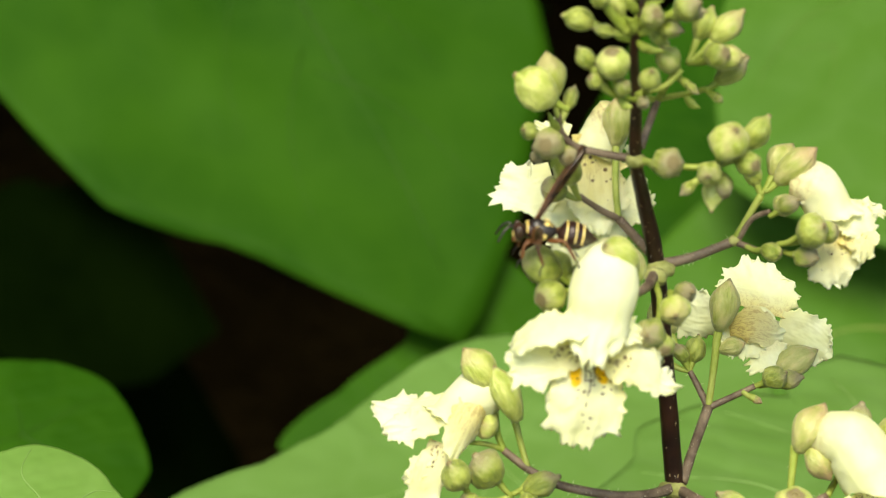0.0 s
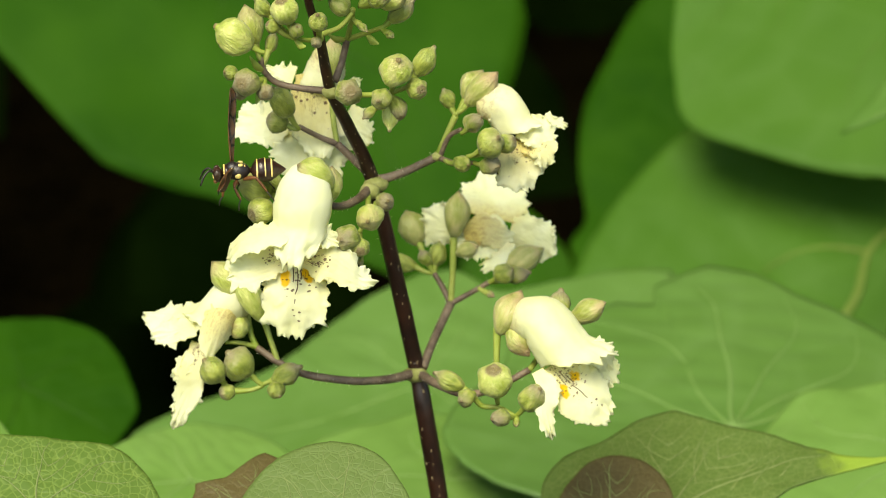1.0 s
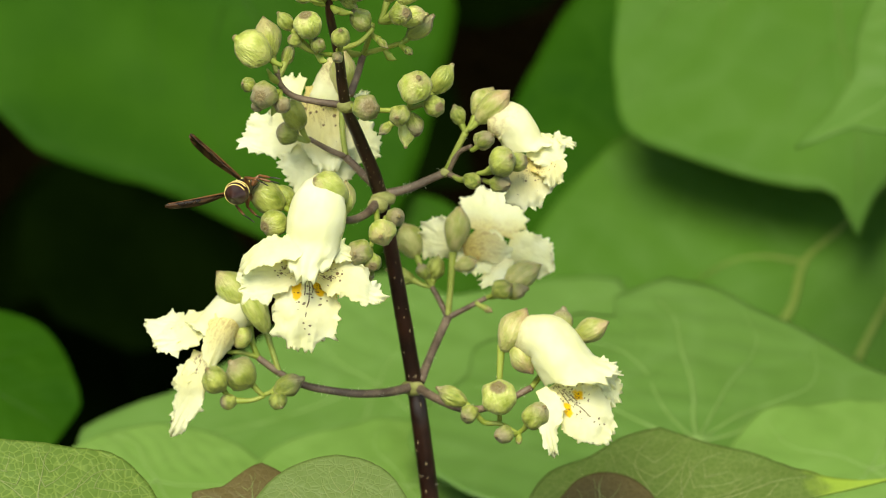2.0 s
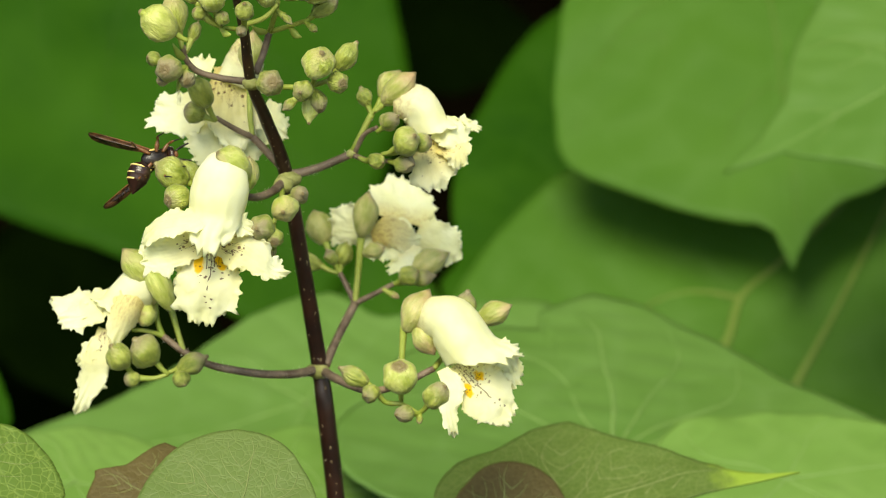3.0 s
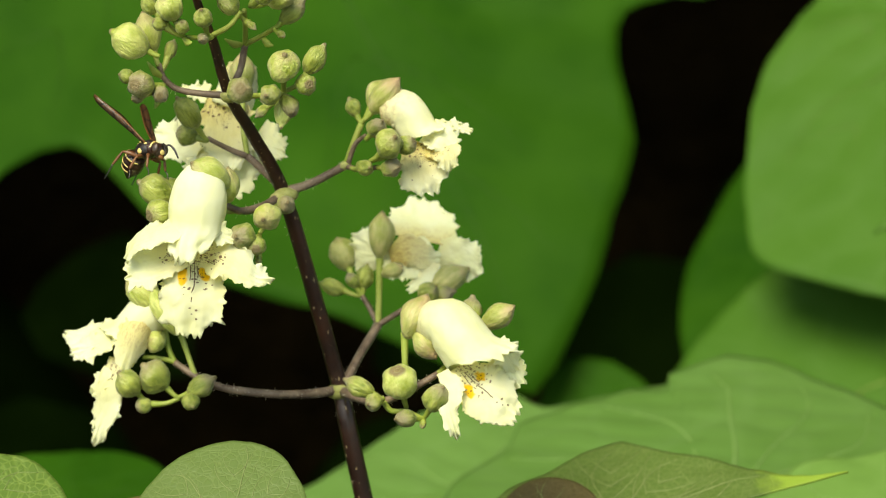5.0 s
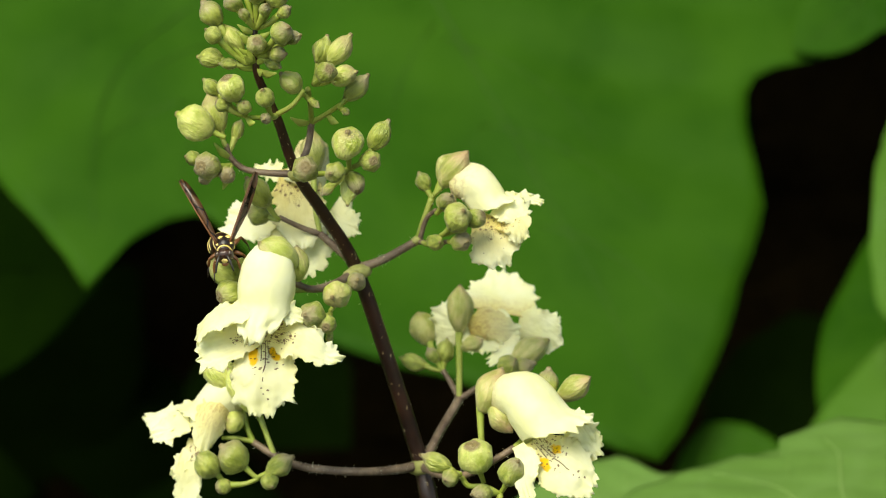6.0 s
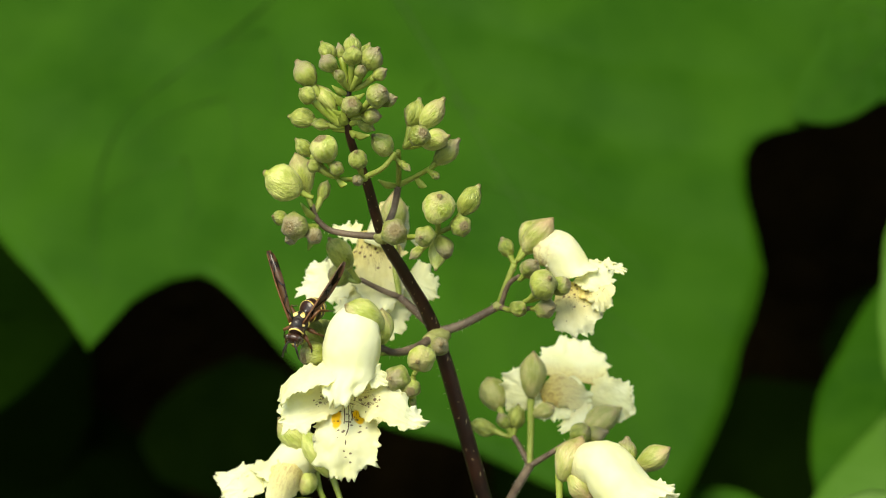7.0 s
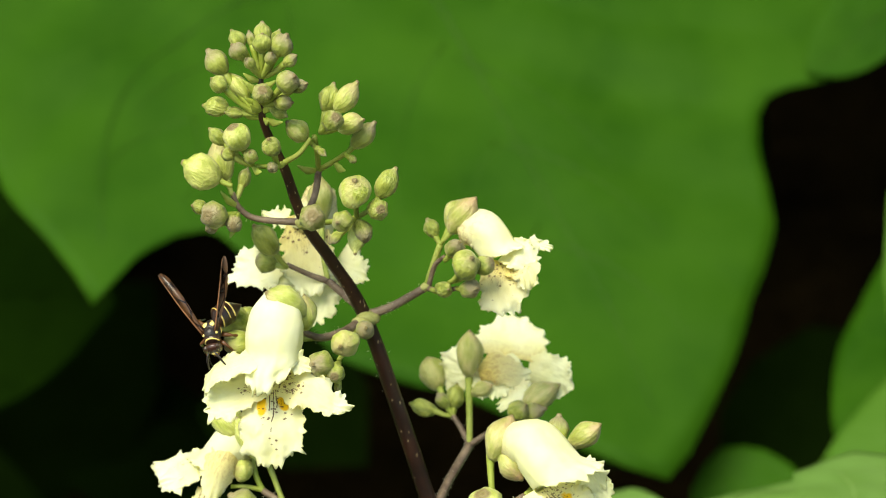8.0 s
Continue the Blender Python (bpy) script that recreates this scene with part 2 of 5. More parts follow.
def stem_material():
    mat, nt, bsdf = material("stalk_bark", 0.38, 0.5)
    co = object_coords(nt)
    tone = noise_tex(nt, co, 220, 4)
    col = ramp(nt, tone, [(0.3, (0.010, 0.0045, 0.003)), (0.75, (0.046, 0.017, 0.009))])
    m = node(nt, "ShaderNodeMapping")
    m.inputs["Scale"].default_value = (1900, 1900, 360)
    m.inputs["Rotation"].default_value = (radians(-24), radians(-11), 0)
    nt.links.new(co, m.inputs[0])
    vor = node(nt, "ShaderNodeTexVoronoi", Scale=1.0, Randomness=1.0)
    nt.links.new(m.outputs[0], vor.inputs["Vector"])
    keep = ramp_value(nt, vor.outputs["Color"], 0.55)
    spot = math_node(nt, "MULTIPLY", math_node(nt, "LESS_THAN", vor.outputs["Distance"], 0.17), keep)
    col = mix(nt, spot, col, (0.42, 0.33, 0.18))
    nt.links.new(col, bsdf.inputs["Base Color"])
    bump(nt, bsdf, math_node(nt, "ADD", tone, spot), 0.4, 0.0003)
    return mat


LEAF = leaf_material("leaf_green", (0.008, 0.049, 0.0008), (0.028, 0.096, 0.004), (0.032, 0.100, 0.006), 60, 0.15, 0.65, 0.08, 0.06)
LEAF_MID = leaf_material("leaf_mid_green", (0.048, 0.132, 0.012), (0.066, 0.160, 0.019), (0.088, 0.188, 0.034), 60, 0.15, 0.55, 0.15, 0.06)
# same leaf green, lightened to paint the sky's sheen on upturned blades
LEAF_SHEEN = leaf_material("leaf_sheen_green", (0.092, 0.195, 0.034), (0.128, 0.245, 0.056), (0.165, 0.29, 0.085), 60, 0.15, 0.45, 0.4, 0.06)
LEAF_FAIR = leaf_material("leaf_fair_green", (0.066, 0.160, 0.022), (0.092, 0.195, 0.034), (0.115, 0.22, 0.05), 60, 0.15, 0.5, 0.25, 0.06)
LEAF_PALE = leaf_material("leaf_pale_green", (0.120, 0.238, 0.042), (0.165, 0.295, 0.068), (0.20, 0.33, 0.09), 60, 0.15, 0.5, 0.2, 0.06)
LEAF_YOUNG = leaf_material("leaf_young", (0.080, 0.132, 0.028), (0.12, 0.178, 0.046), (0.19, 0.25, 0.085), 900, 0.24, relief=0.2)
LEAF_FRESH = leaf_material("leaf_fresh", (0.095, 0.165, 0.026), (0.14, 0.215, 0.042), (0.24, 0.33, 0.075), 800, 0.34, relief=0.2)
LEAF_BROWN = leaf_material("leaf_bronze", (0.090, 0.148, 0.028), (0.13, 0.20, 0.048), (0.22, 0.275, 0.09), 900, 0.28, relief=0.2, tip=(0.26, 0.38, 0.05))
LEAF_PURPLE = leaf_material("leaf_purple", (0.082, 0.064, 0.022), (0.12, 0.094, 0.034), (0.165, 0.14, 0.055), 900, 0.26, relief=0.2)
VEIN = plain_material("leaf_vein", (0.015, 0.062, 0.0018), (0.027, 0.086, 0.004), 300, 0.5, 0.2, through=0.2)
VEIN_LIGHT = plain_material("leaf_vein_light", (0.17, 0.29, 0.075), (0.22, 0.34, 0.11), 300, 0.5, 0.2, through=0.2)
VEIN_MID = plain_material("leaf_vein_mid", (0.085, 0.16, 0.026), (0.115, 0.195, 0.04), 300, 0.5, 0.2, through=0.2)
VEIN_TAN = plain_material("leaf_vein_tan", (0.135, 0.20, 0.035), (0.18, 0.25, 0.055), 300, 0.5, 0.2, through=0.2)
VEIN_YOUNG = plain_material("leaf_vein_pale", (0.17, 0.22, 0.075), (0.24, 0.28, 0.105), 300, 0.5, 0.2, through=0.2)
STALK = stem_material()
BRANCH = plain_material("branch_bark", (0.085, 0.056, 0.038), (0.25, 0.185, 0.125), 420, 0.5, 0.4, 0.4)
PEDICEL = plain_material("pedicel_green", (0.20, 0.27, 0.03), (0.34, 0.38, 0.09), 350, 0.5, 0.4, 0.3)
JOINT = plain_material("joint_green", (0.26, 0.28, 0.07), (0.42, 0.41, 0.16), 500, 0.6, 0.3, 0.5)
BUD = bud_material("bud_green", (0.125, 0.17, 0.012), (0.395, 0.43, 0.092), (0.235, 0.185, 0.12), 0.62, 0.8)
BUD_PALE = bud_material("bud_pale", (0.27, 0.33, 0.038), (0.56, 0.58, 0.19), (0.30, 0.23, 0.11), 0.68)
CALYX = bud_material("calyx_flushed", (0.25, 0.29, 0.05), (0.52, 0.48, 0.20), (0.34, 0.20, 0.12), 0.5, 0.75)
PETAL = petal_material("petal_cream", 0.15)
PETAL_SPOT = petal_material("petal_spotted", 0.4, 0.9, False, 0.66)
PETAL_GUIDE = petal_material("petal_guides", 0.42, 0.8, True, 1.16)
PETAL_TAN = petal_material("petal_tan_throat", 0.8, 0.0, False, 2.0, 0.7)
PETAL_VEINED = petal_material("petal_veined_root", 0.5, 0.0, False, 0.5, 0.4)
PETAL_YELLOW = petal_material("petal_yellow_throat", 0.75, 0.3, False, 1.15, 0.15)
TUBE = petal_material("corolla_tube", 0.2, 0.0, False, 0.35, 0.3)
TUBE_TAN = petal_material("corolla_tube_veined", 0.4, 0.0, False, 0.7, 0.6, 0.05)
# wasp and hairs
HAIR = plain_material("plant_hair", (0.6, 0.55, 0.42), (0.75, 0.7, 0.55), 200, 0.6)
WASP_DARK = plain_material("wasp_black", (0.008, 0.006, 0.006), (0.03, 0.022, 0.02), 900, 0.35, 0.5, 0.5, 0.0001)
WASP_BROWN = plain_material("wasp_brown", (0.012, 0.006, 0.005), (0.050, 0.020, 0.013), 700, 0.28, 0.5, 0.4, 0.0001)
WASP_YELLOW = plain_material("wasp_yellow", (0.66, 0.48, 0.12), (0.85, 0.70, 0.30), 900, 0.4)
WASP_LEG = plain_material("wasp_leg", (0.09, 0.032, 0.010), (0.20, 0.080, 0.025), 700, 0.4)
WASP_EYE = plain_material("wasp_eye", (0.02, 0.014, 0.010), (0.06, 0.035, 0.02), 900, 0.15, 0.6)
# near-black soil: the shrub's deep shade is painted into this colour
DARKENED_SOIL = plain_material("soil_painted_shade", (0.0022, 0.0017, 0.0007), (0.010, 0.0066, 0.0024), 9, 1.0, 0.0, 0.6, 0.02)
# leaf green taken far down, so the colour carries the canopy's shade
PAINTED_SHADE_LEAF = plain_material("thicket_leaf_painted_shade", (0.0010, 0.0029, 0.0004), (0.0025, 0.0062, 0.0008), 14, 0.9, 0.0)
# shade on the dim hanging leaf is painted as a darker green
PAINTED_DIM_LEAF = plain_material("dim_leaf_painted_shade", (0.0018, 0.0062, 0.0006), (0.0035, 0.011, 0.0010), 14, 0.9, 0.0)


def wing_material():
    mat, nt, bsdf = material("wasp_wing", 0.3, 0.5)
    co = object_coords(nt, (0.35, 1, 1))
    vor = node(nt, "ShaderNodeTexVoronoi", Scale=1100.0)
    vor.feature = "DISTANCE_TO_EDGE"
    nt.links.new(co, vor.inputs["Vector"])
    col = ramp(nt, vor.outputs["Distance"], [(0.03, (0.015, 0.007, 0.004)), (0.12, (0.085, 0.040, 0.018))])
    nt.links.new(col, bsdf.inputs["Base Color"])
    bsdf.inputs["Alpha"].default_value = 0.86
    return mat


WING = wing_material()


# ------------------------------------------------------------ mesh helpers
def finish(name, bm, mat, parent=None, label="", smooth=True):
    mesh = bpy.data.meshes.new(name)
    bm.normal_update()
    bm.to_mesh(mesh)
    bm.free()
    for p in mesh.polygons:
        p.use_smooth = smooth
    mesh.materials.append(mat)
    ob = new(name, mesh)
    ob.parent = parent
    if label:
        tagged(ob, label)
    return ob


def part(name, bm, mat, parent, label="", smooth=True):
    return finish(name, bm, mat, parent, label, smooth)


def thing(name, m, label, category, group=""):
    e = new(name)
    e.empty_display_size = 0.01
    e.matrix_world = m
    return tagged(e, label, category, group)


def spline(points, steps):
    """Points on a smooth curve through the given ones, and the place of each as a share of the whole."""
    pts = [Vector(p) for p in points]
    pts = [2 * pts[0] - pts[1]] + pts + [2 * pts[-1] - pts[-2]]
    out = []
    for i in range(1, len(pts) - 2):
        p0, p1, p2, p3 = pts[i - 1:i + 3]
        for k in range(steps):
            t = k / steps
            out.append(0.5 * (2 * p1 + (p2 - p0) * t + (2 * p0 - 5 * p1 + 4 * p2 - p3) * t * t + (3 * p1 - p0 - 3 * p2 + p3) * t ** 3))
    out.append(pts[-2])
    return out


def tube(bm, points, radii, sides=10, steps=5, rough=0.0, flat=1.0):
    """A tapering tube along a curve, closed at both ends."""
    path = spline(points, steps) if len(points) > 2 else [Vector(points[0]).lerp(Vector(points[1]), i / steps) for i in range(steps + 1)]
    n = len(path)
    side = Vector((0, 1, 0.31)).cross(path[-1] - path[0]).normalized()
    rings = []
    for i, p in enumerate(path):
        ahead = (path[min(i + 1, n - 1)] - path[max(i - 1, 0)]).normalized()
        side = (side - ahead * side.dot(ahead)).normalized()
        up = ahead.cross(side)
        at = i / (n - 1) * (len(radii) - 1)
        k = min(int(at), len(radii) - 2)
        r = radii[k] + (radii[k + 1] - radii[k]) * (at - k)
        ring = []
        for j in range(sides):
            a = 2 * math.pi * j / sides
            w = r * (1 + rough * noise.noise(p * 900 + Vector((math.cos(a), math.sin(a), 0))))
            ring.append(bm.verts.new(p + side * math.cos(a) * w + up * math.sin(a) * w * flat))
        rings.append(ring)
    for a, b in zip(rings, rings[1:]):
        for j in range(sides):
            bm.faces.new((a[j], a[(j + 1) % sides], b[(j + 1) % sides], b[j]))
    bm.faces.new(rings[0][::-1])
    bm.faces.new(rings[-1])
    return path


def lathe(bm, profile, sides=16, wobble=0.0, seed=0.0, ribs=0, bend=0.0):
    """A body of rings (height, radius) along z."""
    rings = []
    for z, r in profile:
        ring = []
        for j in range(sides):
            a = 2 * math.pi * j / sides
            w = r * (1 + wobble * noise.noise(Vector((math.cos(a) * 1.3 + seed, math.sin(a) * 1.3, z * 2.2))))
            if ribs:
                w *= 1 + 0.03 * math.cos(ribs * a + 3.0 * z)
            ring.append(bm.verts.new((math.cos(a) * w + bend * z * z, math.sin(a) * w, z)))
        rings.append(ring)
    for a, b in zip(rings, rings[1:]):
        for j in range(sides):
            bm.faces.new((a[j], a[(j + 1) % sides], b[(j + 1) % sides], b[j]))
    bm.faces.new(rings[0][::-1])
    bm.faces.new(rings[-1])


def ellipsoid(bm, centre, size, seg=16, rings=10):
    m = Matrix.Translation(centre) @ Matrix.Diagonal((*size, 1))
    bmesh.ops.create_uvsphere(bm, u_segments=seg, v_segments=rings, radius=1.0, matrix=m)


def aim(direction, up=(0, 0, 1)):
    """A turn whose z looks along direction."""
    z = Vector(direction).normalized()
    x = Vector(up).cross(z)
    if x.length < 1e-4:
        x = Vector((1, 0, 0)).cross(z)
    x.normalize()
    y = z.cross(x)
    return Matrix((x, y, z)).transposed()


# ------------------------------------------------------------ the setting
def build_ground():
    bm = bmesh.new()
    n, size = 60, 60.0
    grid = [[bm.verts.new(((i / n - 0.5) * size, (j / n - 0.5) * size, 0.06 * noise.noise(Vector((i * 0.7, j * 0.7, 0))))) for j in range(n + 1)] for i in range(n + 1)]
    for i in range(n):
        for j in range(n):
            bm.faces.new((grid[i][j], grid[i + 1][j], grid[i + 1][j + 1], grid[i][j + 1]))
    g = finish("ground", bm, DARKENED_SOIL)
    tagged(g, "dark bare soil under the shrub, deep shade painted into its colour", "ground", kind="structure")


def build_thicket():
    """The dense dark shrub behind: a bank of earth with an unseen roof added to block light, and many dim,
    shade-painted leaves before it.
    """
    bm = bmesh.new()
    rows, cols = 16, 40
    # the upper points overhang as an unseen roof, added to keep sun out
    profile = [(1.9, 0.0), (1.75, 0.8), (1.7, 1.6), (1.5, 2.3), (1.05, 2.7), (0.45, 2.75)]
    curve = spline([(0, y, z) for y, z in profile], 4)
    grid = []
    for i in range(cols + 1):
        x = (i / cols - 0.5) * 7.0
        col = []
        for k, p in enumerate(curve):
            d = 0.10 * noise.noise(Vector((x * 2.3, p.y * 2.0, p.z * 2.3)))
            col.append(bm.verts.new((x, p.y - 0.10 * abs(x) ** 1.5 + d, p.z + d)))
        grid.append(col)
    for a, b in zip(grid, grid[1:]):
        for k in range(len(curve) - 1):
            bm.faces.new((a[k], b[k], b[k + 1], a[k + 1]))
    back = finish("backdrop", bm, DARKENED_SOIL)
    tagged(back, "nearly black depth of the shrub, shade painted into its colour", "backdrop", kind="structure")
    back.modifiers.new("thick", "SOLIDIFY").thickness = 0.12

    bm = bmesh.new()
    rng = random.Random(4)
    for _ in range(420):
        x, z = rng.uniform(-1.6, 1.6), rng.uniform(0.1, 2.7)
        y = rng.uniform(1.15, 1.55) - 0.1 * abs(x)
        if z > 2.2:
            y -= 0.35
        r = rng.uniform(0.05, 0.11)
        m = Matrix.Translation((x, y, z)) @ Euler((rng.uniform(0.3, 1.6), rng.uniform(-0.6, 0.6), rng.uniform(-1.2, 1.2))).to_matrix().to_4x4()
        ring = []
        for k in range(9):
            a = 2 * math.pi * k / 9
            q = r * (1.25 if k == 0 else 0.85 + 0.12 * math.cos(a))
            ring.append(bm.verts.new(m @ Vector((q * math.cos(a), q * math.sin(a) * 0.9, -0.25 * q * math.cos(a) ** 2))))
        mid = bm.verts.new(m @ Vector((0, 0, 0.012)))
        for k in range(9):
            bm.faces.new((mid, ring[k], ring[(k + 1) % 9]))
    leaves = finish("thicket", bm, PAINTED_SHADE_LEAF)
    tagged(leaves, "dim dark green leaves with deep shade painted into their colour", "foliage", kind="stuff")


# ------------------------------------------------------------ leaves
PETIOLE_ENDS = []


def leaf(centre, tip, normal, outline, mat, label, vein_mat, dome=0.10, fold=0.06, wave=0.02, lobes=(0, 45, -45, 95, -95), stalk=45.0, seed=0, side_veins=4, vein_r=0.8, name="catalpa_leaf", drop=(0, 0.5, -1), swell=0.005, ribs=()):
    """A heart-shaped blade round the foot of its stalk. outline: degrees from the tip and reach in millimetres, in turn.
    ribs: further veins as lines on the blade in millimetres, each with its radius."""
    rng = random.Random(seed)
    c = mm(*centre)
    zax = Vector(normal).normalized()
    xax = (mm(*tip) - c)
    xax = (xax - zax * xax.dot(zax)).normalized()
    yax = zax.cross(xax)
    local = Matrix((xax, yax, zax)).transposed().to_4x4()
    local.translation = c
    e = thing(name, FRAME @ local, label, "leaf", "leaves of the shrub")
    pts = sorted((radians(a), r / 1000) for a, r in outline)
    size = max(r for _, r in pts)
    m = len(pts)

    def reach(a):
        a = (a - pts[0][0]) % (2 * math.pi) + pts[0][0]
        i = max(k for k in range(m) if pts[k][0] <= a + 1e-9)
        a1, r1 = pts[i]
        a2, r2 = pts[(i + 1) % m]
        a2 += 2 * math.pi if i == m - 1 else 0
        r0, r3 = pts[i - 1][1], pts[(i + 2) % m][1]
        t = (a - a1) / max(a2 - a1, 1e-6)
        m1, m2 = 0.5 * (r2 - r0), 0.5 * (r3 - r1)
        if abs(r1 - size) < 1e-6 or (r1 > r0 and r1 > r2):
            m1 = 0.9 * (r2 - r1)
        if abs(r2 - size) < 1e-6 or (r2 > r1 and r2 > r3):
            m2 = 0.9 * (r2 - r1)
        h = (2 * t ** 3 - 3 * t * t + 1) * r1 + (t ** 3 - 2 * t * t + t) * m1 + (3 * t * t - 2 * t ** 3) * r2 + (t ** 3 - t * t) * m2
        return h

    def height(x, y):
        rho, a = math.hypot(x, y), math.atan2(y, x)
        q = rho / max(reach(a), 1e-6)
        z = -dome * size * (rho / size) ** 2 + fold * abs(y) * (1 - 0.5 * rho / size)
        z += wave * size * q ** 2 * noise.noise(Vector((math.cos(a) * 2.4 + seed, math.sin(a) * 2.4, seed * 1.7)))
        z += 0.006 * size * noise.noise(Vector((x / size * 9 + seed, y / size * 9, 0)))
        # the blade swells between its side veins
        rib = (x - 0.84 * abs(y)) / size * 6.5 + 0.5 * noise.noise(Vector((x / size * 3, y / size * 3, seed)))
        z += swell * size * abs(math.sin(math.pi * rib)) ** 0.7 * min(1.0, 4 * q) * min(1.0, abs(y) / size * 8)
        return z

    bm = bmesh.new()
    nr = 30
    turns = sorted({round(2 * math.pi * j / 160 - math.pi, 4) for j in range(160)} | {round((a + math.pi) % (2 * math.pi) - math.pi, 4) for a, _ in pts})
    ns = len(turns)
    mid = bm.verts.new((0, 0, 0))
    rings = []
    for k in range(1, nr + 1):
        s = k / nr
        ring = []
        for j in range(ns):
            a = turns[j]
            r = reach(a) * (1 + (0.006 * noise.noise(Vector((a * 14, seed, 0))) if k == nr else 0)) * s
            x, y = r * math.cos(a), r * math.sin(a)
            ring.append(bm.verts.new((x, y, height(x, y))))
        rings.append(ring)
    for j in range(ns):
        bm.faces.new((mid, rings[0][j], rings[0][(j + 1) % ns]))
    for a, b in zip(rings, rings[1:]):
        for j in range(ns):
            bm.faces.new((a[j], b[j], b[(j + 1) % ns], a[(j + 1) % ns]))
    blade = part("blade", bm, mat, e)
    blade.modifiers.new("thick", "SOLIDIFY").thickness = 0.0004 if size > 0.03 else 0.00025

    def vein(path, r, title):
        bm = bmesh.new()
        line = [Vector((x, y, height(x, y) + 0.2 * r)) for x, y in path]
        tube(bm, line, [r, r * 0.25], 6, 3)
        part(title, bm, vein_mat, blade)

    for i, deg in enumerate(lobes):
        a = radians(deg)
        n = 7
        line = []
        for k in range(n + 1):
            s = k / n
            b = a + (0.20 * math.sin(s * 3) + 0.05 * math.sin(s * 8 + i)) * (1 if deg > 0 else -1 if deg < 0 else 0.3)
            far = min(reach(a), reach(b)) * 0.93 * s
            line.append((far * math.cos(b), far * math.sin(b)))
        vein(line, vein_r / 1000 * (1 if i == 0 else 0.75), "midrib" if i == 0 else "main_vein")
        for k in range(1, side_veins + 1):
            for sgn in (-1, 1):
                s0 = 0.18 + 0.66 * k / (side_veins + 1) + rng.uniform(-0.02, 0.02)
                p = Vector((reach(a) * 0.93 * s0 * math.cos(a), reach(a) * 0.93 * s0 * math.sin(a)))
                out = a + sgn * radians(rng.uniform(44, 56))
                length = size * ((0.34 if i == 0 else 0.2) if vein_r > 0.2 else 0.5) * (1 - 0.5 * s0)
                path = []
                for q in range(5):
                    w = q / 4
                    d = out - sgn * radians(22) * w
                    cand = p + Vector((math.cos(d), math.sin(d))) * length * w
                    limit = reach(math.atan2(cand.y, cand.x)) * 0.95
                    if cand.length > limit:
                        break
                    path.append((cand.x, cand.y))
                if len(path) >= 3:
                    vein(path, vein_r / 1000 * 0.45, "side_vein")
    for line, r in ribs:
        vein([(x / 1000, y / 1000) for x, y in line], r / 1000, "main_vein")
    bm = bmesh.new()
    inv = local.to_3x3().inverted()
    down = inv @ Vector(drop).normalized() * stalk / 1000
    tube(bm, [Vector((0, 0, 0.0002)), Vector((-0.12 * stalk / 1000, 0, -0.002)) + down * 0.3, down], [vein_r * 0.0012, vein_r * 0.0016], 8, 5)
    part("petiole", bm, vein_mat, e)
    PETIOLE_ENDS.append((c + Vector(drop).normalized() * stalk / 1000, drop[2] > 0 or drop[1] > 0.7))
    return e


def build_shrub():
    """The woody shrub that bears the leaves and the panicle: a stem from the ground and boughs overhead."""
    e = thing("catalpa_shrub", pose(0.12, 0.14, 0), "grey-brown woody shrub stem with twigs bearing the leaves", "shrub")
    back = e.matrix_world.inverted()

    def limb(name, points, radii):
        bm = bmesh.new()
        tube(bm, [back @ p for p in points], radii, 10, 6, 0.08)
        return part(name, bm, BRANCH, e)

    top = FRAME @ mm(30, 70, -260)
    limb("trunk", [Vector((0.12, 0.14, -0.02)), Vector((0.10, 0.11, 0.5)), Vector((0.06, 0.06, 0.9)), top], [0.022, 0.018, 0.014, 0.009])
    limb("flowering_twig", [top, FRAME @ mm(19, 38, -140), FRAME @ mm(10, 19, -65.5)], [0.006, 0.003, 0.0017])
    fork = Vector((0.10, 0.86, 2.34))
    limb("bough", [Vector((0.95, 1.26, 2.32)), Vector((0.5, 1.02, 2.36)), fork, Vector((-0.45, 0.80, 2.30))], [0.02, 0.016, 0.011, 0.004])
    for end, above in PETIOLE_ENDS:
        p = FRAME @ end
        if above:
            limb("twig", [fork + Vector((p.x - fork.x, 0, 0)) * 0.5, (fork + p) / 2 + Vector((0, 0.06, 0.1)), p], [0.006, 0.004, 0.0016])
        else:
            limb("twig", [top, (top * 2 + p) / 3 + Vector((0, 0.01, -0.01)), p], [0.004, 0.0026, 0.0012])
    return e


